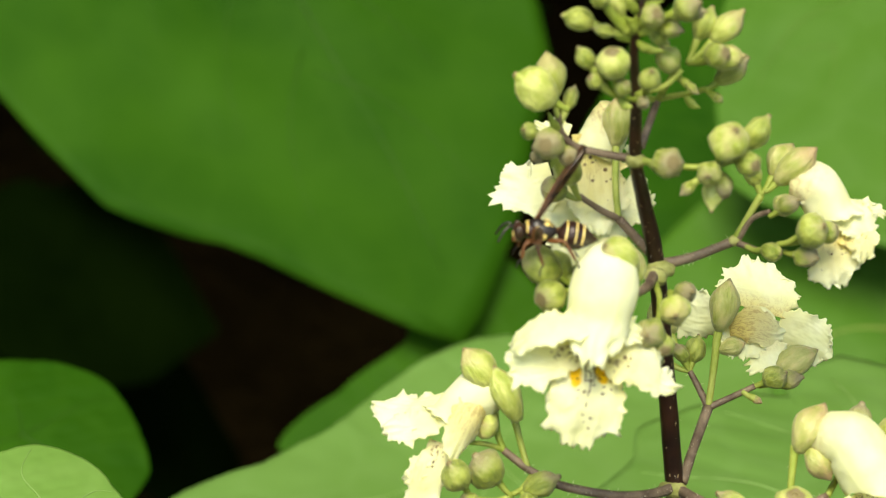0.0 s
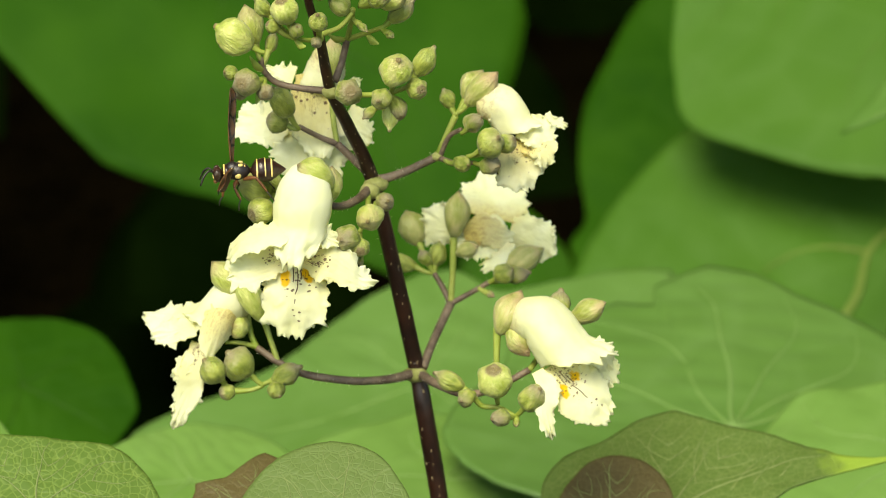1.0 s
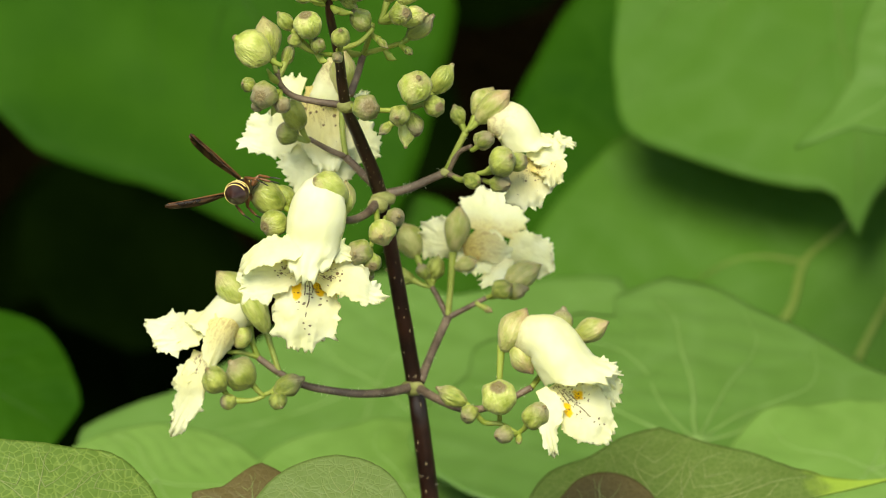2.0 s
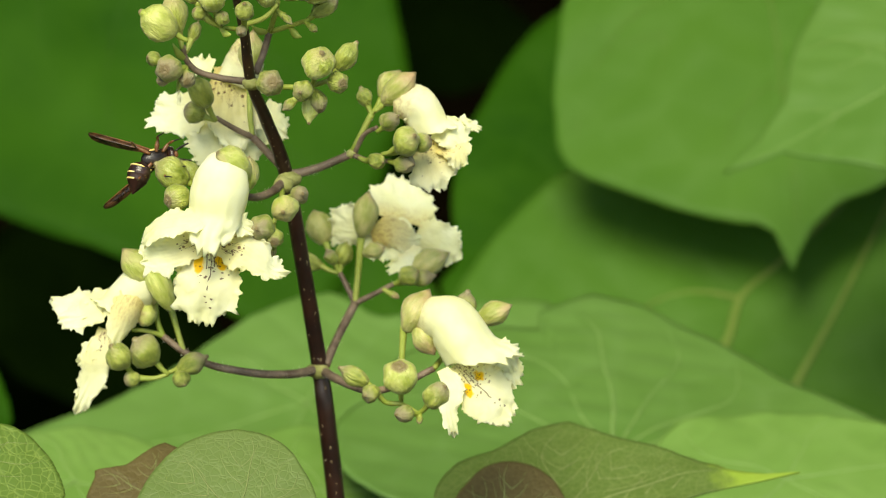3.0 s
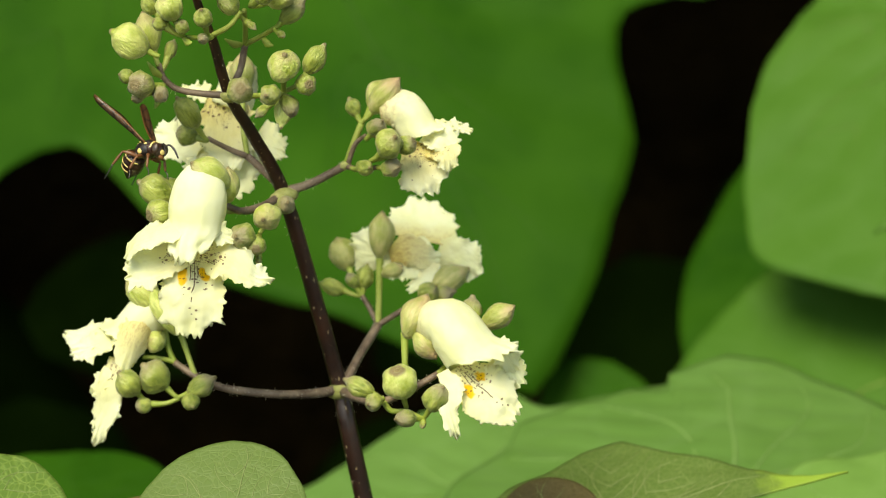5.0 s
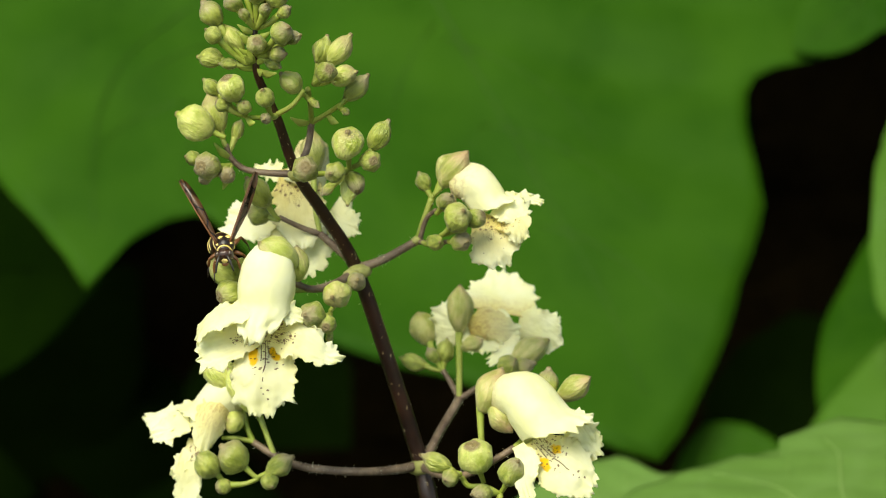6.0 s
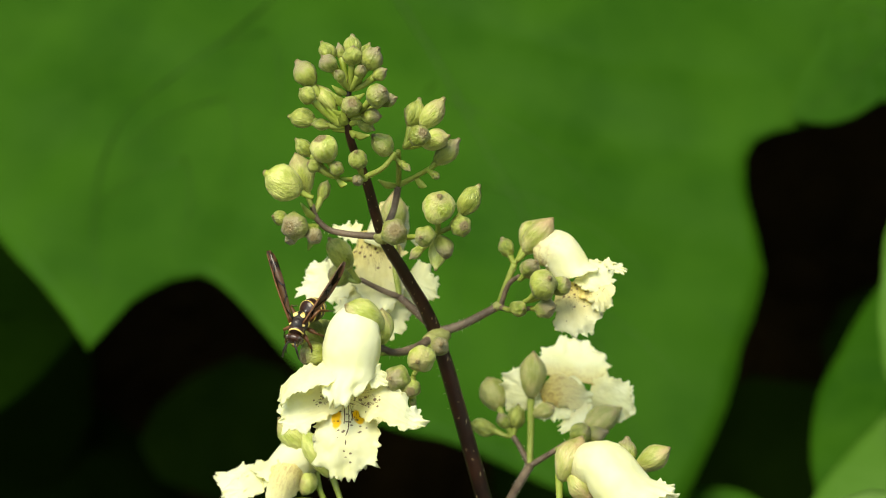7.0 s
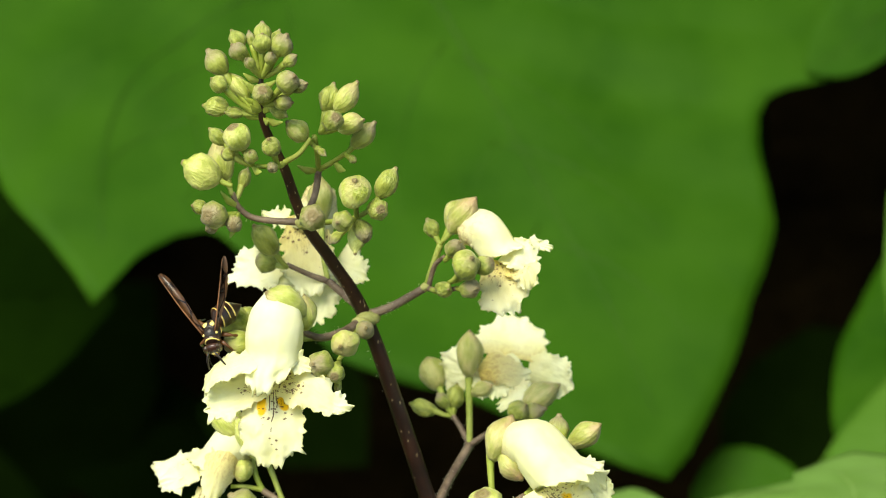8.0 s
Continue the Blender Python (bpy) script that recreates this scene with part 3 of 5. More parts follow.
# ------------------------------------------------------------ the flower stalk
def bud_mesh(kind):
    bm = bmesh.new()
    if kind == "round":
        prof = [(0, 0.12), (0.05, 0.22), (0.16, 0.36), (0.32, 0.47), (0.5, 0.5), (0.68, 0.46), (0.82, 0.35), (0.90, 0.2), (0.94, 0.11), (1.0, 0.085), (1.03, 0.06), (1.04, 0.02)]
        lathe(bm, prof, 20, 0.2, 0.0, 5, 0.03)
    elif kind == "dimple":
        prof = [(0, 0.12), (0.05, 0.24), (0.18, 0.39), (0.35, 0.48), (0.52, 0.5), (0.7, 0.47), (0.85, 0.36), (0.94, 0.22), (0.965, 0.13), (0.94, 0.08), (0.97, 0.05), (0.98, 0.015)]
        lathe(bm, prof, 20, 0.2, 4.0, 6)
    elif kind == "pointed":
        prof = [(0, 0.13), (0.06, 0.24), (0.2, 0.38), (0.38, 0.48), (0.54, 0.49), (0.7, 0.42), (0.82, 0.31), (0.89, 0.19), (0.94, 0.13), (1.0, 0.105), (1.04, 0.08), (1.05, 0.02)]
        lathe(bm, prof, 20, 0.24, 9.0, 4, 0.07)
    else:
        prof = [(0, 0.14), (0.08, 0.26), (0.24, 0.41), (0.42, 0.5), (0.58, 0.49), (0.72, 0.41), (0.84, 0.28), (0.93, 0.15), (1.0, 0.06), (1.03, 0.015)]
        lathe(bm, prof, 18, 0.2, 14.0, 2, 0.14)
    bm.normal_update()
    mesh = bpy.data.meshes.new("bud")
    bm.to_mesh(mesh)
    bm.free()
    for p in mesh.polygons:
        p.use_smooth = True
    return mesh


BUD_SHAPES = {}


def bud(stalk, foot, centre, width, length, kind="round", mat=None, name="bud"):
    """A bud at centre on a stalk from foot; it looks away from its foot."""
    mat = mat or BUD
    key = (kind, mat.name)
    if key not in BUD_SHAPES:
        BUD_SHAPES[key] = bud_mesh(kind)
        BUD_SHAPES[key].materials.append(mat)
    f, c = mm(*foot), mm(*centre)
    axis = (c - f).normalized()
    ob = new(name, BUD_SHAPES[key])
    ob.parent = stalk
    turn = aim(axis).to_4x4() @ pose(0, 0, 0, 0, 0, (sum(centre) * 77) % 360)
    base = c - axis * length / 2000
    ob.matrix_local = Matrix.Translation(base) @ turn @ Matrix.Diagonal((width / 1000, width / 1000, length / 1000, 1))
    if (base - f).length > 0.0003:
        bm = bmesh.new()
        bend = (f + base) / 2 + Vector((0, 0, -0.08)) * (base - f).length
        tube(bm, [f, bend, base + axis * 0.0004], [0.00035, 0.00038, 0.00055], 8, 4)
        part("pedicel", bm, PEDICEL, stalk)
    return ob


def cluster(stalk, foot, buds, mat=None):
    for x, y, z, w, l, kind in buds:
        if z > 40:
            w, l = w * 0.93, l * 0.93
        k = {"r": "round", "d": "dimple", "p": "pointed", "c": "calyx"}[kind[0]]
        m = {"": mat, "w": BUD_PALE, "f": CALYX}[kind[1:]]
        bud(stalk, foot, (x, y, z), w, l, k, m)


def branch(stalk, points, radii, mat=None, name="branch", hairs=0, seed=0):
    bm = bmesh.new()
    path = tube(bm, [mm(*p) for p in points], [r / 1000 for r in radii], 10, 6, 0.06)
    ob = part(name, bm, mat or BRANCH, stalk)
    if hairs:
        rng = random.Random(seed)
        bm = bmesh.new()
        for _ in range(hairs):
            i = rng.randrange(len(path) - 1)
            p = path[i].lerp(path[i + 1], rng.random())
            ahead = (path[i + 1] - path[i]).normalized()
            d = Vector((rng.gauss(0, 1), rng.gauss(0, 1), rng.gauss(0, 1)))
            d = (d - ahead * d.dot(ahead)).normalized()
            r = radii[0] / 1000 * 0.85
            tip = p + d * (r + rng.uniform(0.0002, 0.0006)) + ahead * rng.uniform(-0.0002, 0.0002)
            s = ahead * 0.00003
            t = ahead.cross(d) * 0.00003
            ring = [bm.verts.new(p + d * r + v) for v in (s, t, -s, -t)]
            top = bm.verts.new(tip)
            for k in range(4):
                bm.faces.new((ring[k], ring[(k + 1) % 4], top))
        tagged(part("hairs", bm, HAIR, ob, smooth=False), kind="stuff")
    return ob


def collar(stalk, at, size, mat=None):
    bm = bmesh.new()
    bmesh.ops.create_icosphere(bm, subdivisions=3, radius=1.0)
    for v in bm.verts:
        k = 1 + 0.18 * noise.noise(v.co * 2.1 + Vector(at))
        v.co = mm(*at) + Vector((v.co.x * size[0], v.co.y * size[1], v.co.z * size[2])) / 1000 * k
    part("node", bm, mat or JOINT, stalk)


def petal(flower, line, widths, face, mat, seed=0.0, frill=1.0, cup=0.0, blunt=0.25):
    """One lobe of the mouth along a curved middle line, with a fringed and rippled edge; its inner side looks along face.
    cup: how far its sides bend back. blunt: how much it narrows at the end."""
    path = spline(line, 10)
    n = len(path)
    frill *= min(1.0, 0.4 + max(widths) / 10)
    bm = bmesh.new()
    uvl = bm.loops.layers.uv.new("UVMap")
    nu, ns = 56, 48
    grid, coords = [], {}
    off = Vector((seed * 3.1, seed * 1.7, seed))

    def on_path(s):
        k = min(int(s * (n - 1)), n - 2)
        return path[k].lerp(path[k + 1], s * (n - 1) - k), (path[min(k + 2, n - 1)] - path[max(k - 1, 0)]).normalized()

    def half_width(s):
        at = s * (len(widths) - 1)
        k = min(int(at), len(widths) - 2)
        q = at - k
        q = q * q * (3 - 2 * q)
        return (widths[k] + (widths[k + 1] - widths[k]) * q) / 2000

    for j in range(ns + 1):
        row = []
        for i in range(nu + 1):
            u, s = i / nu * 2 - 1, j / ns
            p, d = on_path(min(s * (1 - 0.17 * abs(u) ** 3 * s), 1.0))
            side = d.cross(face).normalized()
            nrm = side.cross(d)
            half = half_width(s)
            w = half * (1 - blunt * max(0.0, (s - 0.8) / 0.2) ** 2.0)
            p = p + side * u * w - nrm * cup * half * u * u
            q = p * 1000 + off
            edge = max(abs(u), s)
            grow = min(1.0, s * 3)
            rim = max(abs(u) ** 9, s ** 12) * grow
            near = edge ** 6 * grow
            round_edge = math.atan2(u, (s - 0.45) * 1.8)
            out = (side * u * abs(u) ** 5 + d * s ** 7)
            tooth = 0.8 * noise.noise(q * 0.42) + 1.0 * noise.noise(q * 1.05) + 0.9 * noise.noise(q * 2.0) + 0.25 * noise.noise(q * 4.5)
            curl = math.sin(round_edge * 9 + 2.5 * noise.noise(q * 0.3) + seed * 5)
            wave = 0.8 * noise.noise(q * 0.36 + off) + 0.55 * noise.noise(q * 0.85) + 0.4 * curl
            crease = 0.22 * noise.noise(q * 0.5) + 0.06 * noise.noise(Vector((u * 9 + seed, s * 2.0, seed))) + 0.06 * noise.noise(q * 1.9)
            p = p + (out * tooth * rim + nrm * (wave * near * 0.85 + crease * grow)) * frill / 1000
            row.append(bm.verts.new(p))
            coords[row[-1]] = ((u + 1) / 2, s)
        grid.append(row)
    for a, b in zip(grid, grid[1:]):
        for i in range(nu):
            f = bm.faces.new((a[i], a[i + 1], b[i + 1], b[i]))
            for loop in f.loops:
                loop[uvl].uv = coords[loop.vert]
    ob = part("petal", bm, mat, flower)
    ob.modifiers.new("thick", "SOLIDIFY").thickness = 0.00012
    return ob


def flower(stalk, base, mouth, widths, face, lobes, label, tube_mat=None, bend=(0, 0, 0), calyx=(), seed=0, lip=None, calyx_mat=None):
    """A trumpet flower: a tube from base to mouth, its calyx lips and five ruffled lobes.
    face: where the lobes' inner sides look. lobes: middle line, widths along it, material. lip: the side on which the rim runs out into the upper lip, its length, flare and narrowness."""
    b, m = mm(*base), mm(*mouth)
    axis = (m - b).normalized()
    mid = (b + m) / 2 + mm(*bend)
    bm = bmesh.new()
    uvl = bm.loops.layers.uv.new("UVMap")
    path = spline([b, mid, m], 7)
    n, sides = len(path), 56
    side = Vector((0.3, 1, 0.2)).cross(axis).normalized()
    rings, coords = [], {}
    for i, p in enumerate(path):
        ahead = (path[min(i + 1, n - 1)] - path[max(i - 1, 0)]).normalized()
        side = (side - ahead * side.dot(ahead)).normalized()
        up = ahead.cross(side)
        at = i / (n - 1) * (len(widths) - 1)
        k = min(int(at), len(widths) - 2)
        f = at - k
        f = f * f * (3 - 2 * f)
        r = (widths[k] + (widths[k + 1] - widths[k]) * f) / 2000
        ring = []
        for j in range(sides):
            a = 2 * math.pi * j / sides
            w = r * (1 + 0.05 * math.cos(2 * a + seed) + 0.06 * noise.noise(Vector((math.cos(a) * 1.5, math.sin(a) * 1.5, i * 0.25 + seed))) + 0.012 * noise.noise(Vector((math.cos(a) * 7, math.sin(a) * 7, i * 0.5 + seed))) + 0.05 * (i / n) * noise.noise(Vector((math.cos(a) * 4.5, math.sin(a) * 4.5, i * 0.07 + seed * 2))))
            ring.append(bm.verts.new(p + side * math.cos(a) * w + up * math.sin(a) * w))
            coords[ring[-1]] = (j / sides, i / (n - 1))
        rings.append(ring)
    if lip:
        way, long, flare = Vector(lip[0]).normalized(), lip[1] / 1000, lip[2] / 1000
        rim, steps = [v.co.copy() for v in rings[-1]], 9
        for k in range(1, steps + 1):
            s, ring = k / steps, []
            for j in range(sides):
                rd = (rim[j] - m).normalized()
                w = min(1.0, max(0.03, 0.12 + 0.9 * rd.dot(way))) ** lip[3]
                a = 2 * math.pi * j / sides
                q = Vector((math.cos(a) * 3 + seed, math.sin(a) * 3, s * 1.6))
                jag = 1 + s ** 2 * (0.34 * noise.noise(q * 1.2) + 0.30 * noise.noise(q * 2.6) + 0.2 * noise.noise(q * 6.5))
                p = rim[j] + axis * long * s * w * jag + rd * flare * s ** 1.6 * w + rd * long * 0.20 * s * w * noise.noise(q * 1.5) + rd * 0.0007 * s ** 3 * w * math.sin(a * 11 + 2 * noise.noise(q))
                p = p + axis * 0.00035 * s ** 4 * noise.noise(p * 1500) + rd * 0.0004 * s * s * noise.noise(p * 700)
                ring.append(bm.verts.new(p))
                coords[ring[-1]] = (j / sides, 1.0)
            rings.append(ring)
    for a, c in zip(rings, rings[1:]):
        for j in range(sides):
            f = bm.faces.new((a[j], a[(j + 1) % sides], c[(j + 1) % sides], c[j]))
            for loop in f.loops:
                loop[uvl].uv = coords[loop.vert]
    bm.faces.new(rings[0][::-1])
    fl = part("flower", bm, tube_mat or TUBE, stalk, label)
    fl.modifiers.new("thick", "SOLIDIFY").thickness = 0.0002
    for i, (line, across, mat, *form) in enumerate(lobes):
        turned, cup = form if form else (face, 0.0)
        petal(fl, [mm(*p) for p in line], across, Vector(turned).normalized(), mat, seed + i * 1.37, 0.5 if mat is PETAL_TAN else 1.0, cup)
    for foot, tip, w in calyx:
        f0, t0 = mm(*foot), mm(*tip)
        hue = calyx_mat or CALYX
        key = ("calyx_lip", hue.name)
        if key not in BUD_SHAPES:
            BUD_SHAPES[key] = bud_mesh("calyx")
            BUD_SHAPES[key].materials.append(hue)
        ob = new("calyx_lip", BUD_SHAPES[key])
        ob.parent = fl
        d = t0 - f0
        ob.matrix_local = Matrix.Translation(f0) @ aim(d).to_4x4() @ Matrix.Diagonal((w / 1000, w / 1000, d.length, 1))
    return fl


def build_panicle():
    s = thing("flower_panicle", FRAME, "upright panicle with cream flowers and green buds on dark stalk", "flower")
    branch(s, [(10, 19, -66), (4.5, 7.5, -28), (1.2, 0.8, -7), (0, 0, 0), (-2.9, -5.8, 14), (-6.3, -13, 29.1), (-9.6, -20.5, 37), (-12, -26.9, 42.2), (-13.3, -33, 49.4), (-14.9, -39, 56), (-14.2, -41.5, 63)],
           [1.55, 1.45, 1.36, 1.27, 1.18, 1.08, 0.95, 0.82, 0.7, 0.56, 0.35], STALK, "stem", 60, 1)
    collar(s, (-0.2, -0.4, -0.6), (2.0, 1.8, 1.2))
    collar(s, (-5.8, -13.6, 28.6), (1.9, 1.6, 1.1))
    collar(s, (-12, -27.2, 42), (1.3, 1.3, 1.0))
    # lower whorl, left
    branch(s, [(-0.5, -1, -0.4), (-4, -5, -0.9), (-8.6, -8.4, -0.9), (-13, -9.6, -0.4), (-17, -9.8, 0.4), (-20.5, -9.3, 2), (-23.9, -8.8, 4.3)], [0.75, 0.62, 0.6, 0.55, 0.5], hairs=90, seed=2)
    branch(s, [(-23.9, -8.8, 4.3), (-24.8, -8.8, 6.5), (-25.4, -9, 9.6)], [0.45, 0.42, 0.6], PEDICEL, "pedicel")
    branch(s, [(-20.6, -9.3, 1.8), (-22, -9.2, 6), (-23.2, -9.4, 9.8)], [0.42, 0.42, 0.55], PEDICEL, "pedicel", 16, 8)
    branch(s, [(-23.5, -8.8, 4.2), (-26, -9.4, 5.0), (-28.5, -10, 5.2)], [0.4, 0.35, 0.3], PEDICEL, "pedicel")
    branch(s, [(-20.2, -9.6, 1.2), (-21.6, -11, -0.4), (-22.8, -11.5, -1.0)], [0.4, 0.38, 0.35], PEDICEL, "pedicel")
    cluster(s, (-21.6, -12, -0.6), [(-19.2, -12.6, 0.5, 3.3, 4.9, "p"), (-20.8, -13.2, -1.8, 2.7, 2.8, "r")])
    cluster(s, (-22.8, -11.5, -1.2), [(-26.4, -12.5, 2.2, 5.0, 5.0, "r"), (-28.2, -11.6, -2.1, 2.4, 2.6, "d")])
    bud(s, (-28.0, -11, -1.4), (-30.3, -13, 1.3), 4.2, 4.6, "pointed")
    # lower whorl, right
    branch(s, [(0.5, -1, -0.6), (3.5, -7, -1.8), (6.5, -12, -2.6), (9.4, -15.6, -2.2), (13, -17, -0.7), (16.5, -17, 1.2)], [0.75, 0.6, 0.55, 0.5], hairs=40, seed=3)
    branch(s, [(11.8, -16.8, -1.2), (11.7, -17.3, 3), (11.8, -17.8, 7.4)], [0.42, 0.45, 0.6], PEDICEL, "pedicel", 12, 9)
    branch(s, [(8, -14.5, -2.4), (9.5, -17.5, -4), (12, -18.5, -4.2), (14.3, -20, -5.4)], [0.45, 0.4, 0.35, 0.35], PEDICEL, "pedicel")
    cluster(s, (8.4, -17.2, -2.2), [(4.7, -16.6, -0.4, 3.0, 5.0, "p"), (7.1, -19.2, -2.7, 2.7, 2.8, "r")])
    cluster(s, (11.8, -18.0, -3.6), [(11.3, -21.6, 0.1, 5.1, 5.1, "dw")])
    cluster(s, (14.5, -20, -5.2), [(12.1, -23.0, -5.3, 2.7, 3.7, "p"), (16.7, -23.2, -2.4, 3.8, 4.7, "r"), (14.4, -21.2, -6.3, 1.0, 1.4, "p")])
    branch(s, [(16.5, -17, 1.2), (19, -13, 4), (20.6, -12, 6.8)], [0.45, 0.4, 0.4], PEDICEL, "pedicel")
    cluster(s, (20.6, -12, 6.8), [(21.3, -11.7, 10.6, 3.4, 4.3, "p"), (25.3, -13.5, 9.6, 3.8, 6.2, "cf")])
    # middle branch with the flower that looks away
    branch(s, [(0.9, -0.5, 0.4), (2.4, 2, 4), (5.3, 7.6, 9.7)], [0.75, 0.65, 0.7], hairs=45, seed=4)
    branch(s, [(5.3, 7.6, 9.7), (4.2, 8.5, 12), (2.8, 9, 14.4)], [0.5, 0.45, 0.4], hairs=16, seed=14)
    branch(s, [(5.3, 7.6, 9.7), (5.6, 7.2, 14), (5.9, 6.8, 20)], [0.5, 0.48, 0.6], PEDICEL, "pedicel")
    branch(s, [(5.3, 7.6, 9.7), (8.4, 7.0, 11.4), (11.2, 6.3, 13)], [0.5, 0.42, 0.4], hairs=10, seed=15)
    bud(s, (5.7, 7.0, 17), (6.3, 6.0, 23.6), 4.2, 7.2, "calyx", CALYX)
    cluster(s, (2.8, 9, 14.4), [(-0.6, 13.2, 21.2, 4.5, 5.8, "cf"), (3.4, 9, 17.4, 2.8, 3.8, "r"), (-2.0, 10.5, 16.0, 2.6, 4.8, "r"), (1.4, 8.6, 16.8, 2.2, 2.8, "r")])
    cluster(s, (11.2, 6.3, 13), [(16.7, 7.3, 16.8, 4.1, 6.4, "cf"), (13.5, 4.6, 14.4, 3.2, 3.5, "r"), (15.6, 6.2, 14.2, 3.0, 4.0, "p")])
    bud(s, (9.6, 6.5, 12.2), (11.4, 5.4, 11.2), 1.1, 1.5, "pointed", CALYX)
    # second whorl, right
    branch(s, [(-5.6, -13.2, 29.2), (-2, -13.5, 30.2), (3.3, -14.2, 32.6)], [0.75, 0.62, 0.6], hairs=40, seed=5)
    collar(s, (3.3, -14.3, 32.6), (0.9, 0.8, 0.7))
    branch(s, [(3.3, -14.2, 32.6), (4.6, -15.2, 35.6), (6, -16, 38.6)], [0.5, 0.45, 0.5], PEDICEL, "pedicel", 10, 16)
    branch(s, [(3.6, -14.4, 32.6), (5, -16, 35.5), (6.8, -18, 36.6)], [0.42, 0.36, 0.32], BRANCH)
    branch(s, [(3.5, -14.4, 32.4), (6, -17.5, 31.6), (8.6, -19.5, 31.7)], [0.42, 0.36, 0.34])
    cluster(s, (6, -16, 38.6), [(4.8, -16, 41.1, 2.6, 3.3, "p"), (8.6, -15, 43.2, 4.2, 5.6, "cf")])
    cluster(s, (6.4, -16.4, 39), [(10.0, -17.6, 42.4, 4.2, 7.2, "cf")])
    cluster(s, (6.8, -18, 36), [(8.7, -20, 37.6, 2.6, 3.4, "p")])
    cluster(s, (7.6, -20, 32.6), [(10.9, -24.6, 34.6, 4.4, 4.4, "r"), (13.2, -22.5, 34.5, 2.9, 3.2, "d")])
    cluster(s, (8.6, -19.5, 31.7), [(10.9, -22.1, 31.3, 2.9, 3.6, "r")])
    bud(s, (4.4, -16.5, 32), (6.8, -20.5, 31.6), 2.4, 3.3, "round")
    # second whorl, front left
    branch(s, [(-6.4, -14, 28.4), (-8.6, -20, 26.4), (-11.4, -24, 25.6), (-14, -26.5, 27)], [0.75, 0.62, 0.55, 0.5], hairs=20, seed=6)
    collar(s, (-6.6, -15.2, 27.6), (1.5, 1.4, 1.2))
    branch(s, [(-11.4, -24, 25.6), (-15, -26.5, 25.4), (-18.6, -27.6, 26.2)], [0.45, 0.4, 0.4], PEDICEL, "pedicel")
    cluster(s, (-18.4, -27.6, 26.4), [(-23.0, -27.8, 28.7, 4.6, 5.6, "r"), (-20.6, -26.0, 28.8, 3.6, 4.2, "p"), (-22.0, -30.6, 25.1, 3.9, 4.0, "d")])
    branch(s, [(-6.9, -16, 27), (-7, -21, 25), (-8, -27, 22)], [0.45, 0.4, 0.35], PEDICEL, "pedicel")
    cluster(s, (-5.8, -21, 26), [(-6.5, -29.4, 24.1, 3.9, 5.1, "rw"), (-4.4, -24.5, 26.2, 2.8, 3.6, "p")])
    cluster(s, (-8, -27, 21.6), [(-9.8, -32.0, 21.3, 3.7, 3.9, "r"), (-7.9, -31.0, 19.9, 2.7, 2.9, "d"), (-8.0, -29, 17.9, 1.2, 1.5, "p")])
    # second whorl, back left
    branch(s, [(-6.6, -13, 30), (-9, -13, 32.2), (-11.5, -13.2, 34.6)], [0.7, 0.62, 0.55], hairs=20, seed=7)
    branch(s, [(-11.5, -13.2, 34.6), (-14, -14, 35.6), (-17, -16, 37.2)], [0.5, 0.42, 0.36])
    branch(s, [(-11.5, -13.2, 34.6), (-12.1, -13, 39), (-12.2, -12, 45)], [0.42, 0.42, 0.5], PEDICEL, "pedicel")
    cluster(s, (-17, -16, 36.8), [(-19.4, -19.6, 40.8, 3.9, 6.2, "r"), (-20.2, -15.4, 37.9, 3.3, 3.5, "d")])
    # third whorl, left
    branch(s, [(-12, -26.9, 42.2), (-16, -26.8, 42.6), (-19.6, -27, 43.4), (-21.4, -27.6, 45), (-22.0, -28.6, 47)], [0.6, 0.48, 0.46, 0.42, 0.4], hairs=16, seed=10)
    cluster(s, (-22.0, -28.6, 46.6), [(-23.2, -29.0, 51.7, 4.0, 6.2, "cw")])
    bud(s, (-21.2, -32.0, 47.6), (-25.5, -32.6, 49.9), 5.2, 6.0, "round", BUD_PALE)
    cluster(s, (-21.4, -28, 44), [(-23.7, -34.0, 43.4, 4.0, 4.2, "d"), (-26.0, -33.0, 44.8, 2.4, 2.9, "p"), (-21.1, -32.6, 42.1, 2.6, 2.8, "d"), (-24.6, -31.6, 41.9, 2.0, 2.6, "r")])
    cluster(s, (-21.6, -28, 46), [(-20.4, -27.2, 49.2, 2.0, 3.4, "r")])
    # third whorl, right and back
    branch(s, [(-12, -27, 42.2), (-8.5, -30, 41.6), (-4, -32, 41.7), (-1, -33.2, 42.6)], [0.5, 0.42, 0.38, 0.34], PEDICEL)
    bud(s, (-10.5, -29, 41.6), (-9.3, -34.6, 41.9), 3.7, 4.0, "dimple")
    cluster(s, (-3.4, -32.2, 41.7), [(-2.6, -37.2, 44.9, 5.0, 5.2, "rw"), (-4.7, -37.0, 40.9, 3.2, 3.6, "r"), (-2.6, -33.2, 39.6, 2.9, 3.8, "d"), (-3.4, -33.2, 38.6, 2.7, 4.6, "pw"), (-6.5, -33, 39.0, 1.6, 2.4, "p")])
    cluster(s, (-1, -33.2, 42.6), [(1.5, -33.5, 46.2, 3.5, 5.2, "p"), (0.3, -35.6, 42.3, 3.2, 3.3, "d")])
    branch(s, [(-11.4, -26.6, 43.6), (-10.4, -25.6, 46.4), (-9.6, -26.4, 49.6)], [0.55, 0.5, 0.5])
    branch(s, [(-9.6, -26.4, 49.6), (-9.0, -30, 51.6), (-8.6, -33.6, 53.6)], [0.42, 0.4, 0.4], PEDICEL, "pedicel")
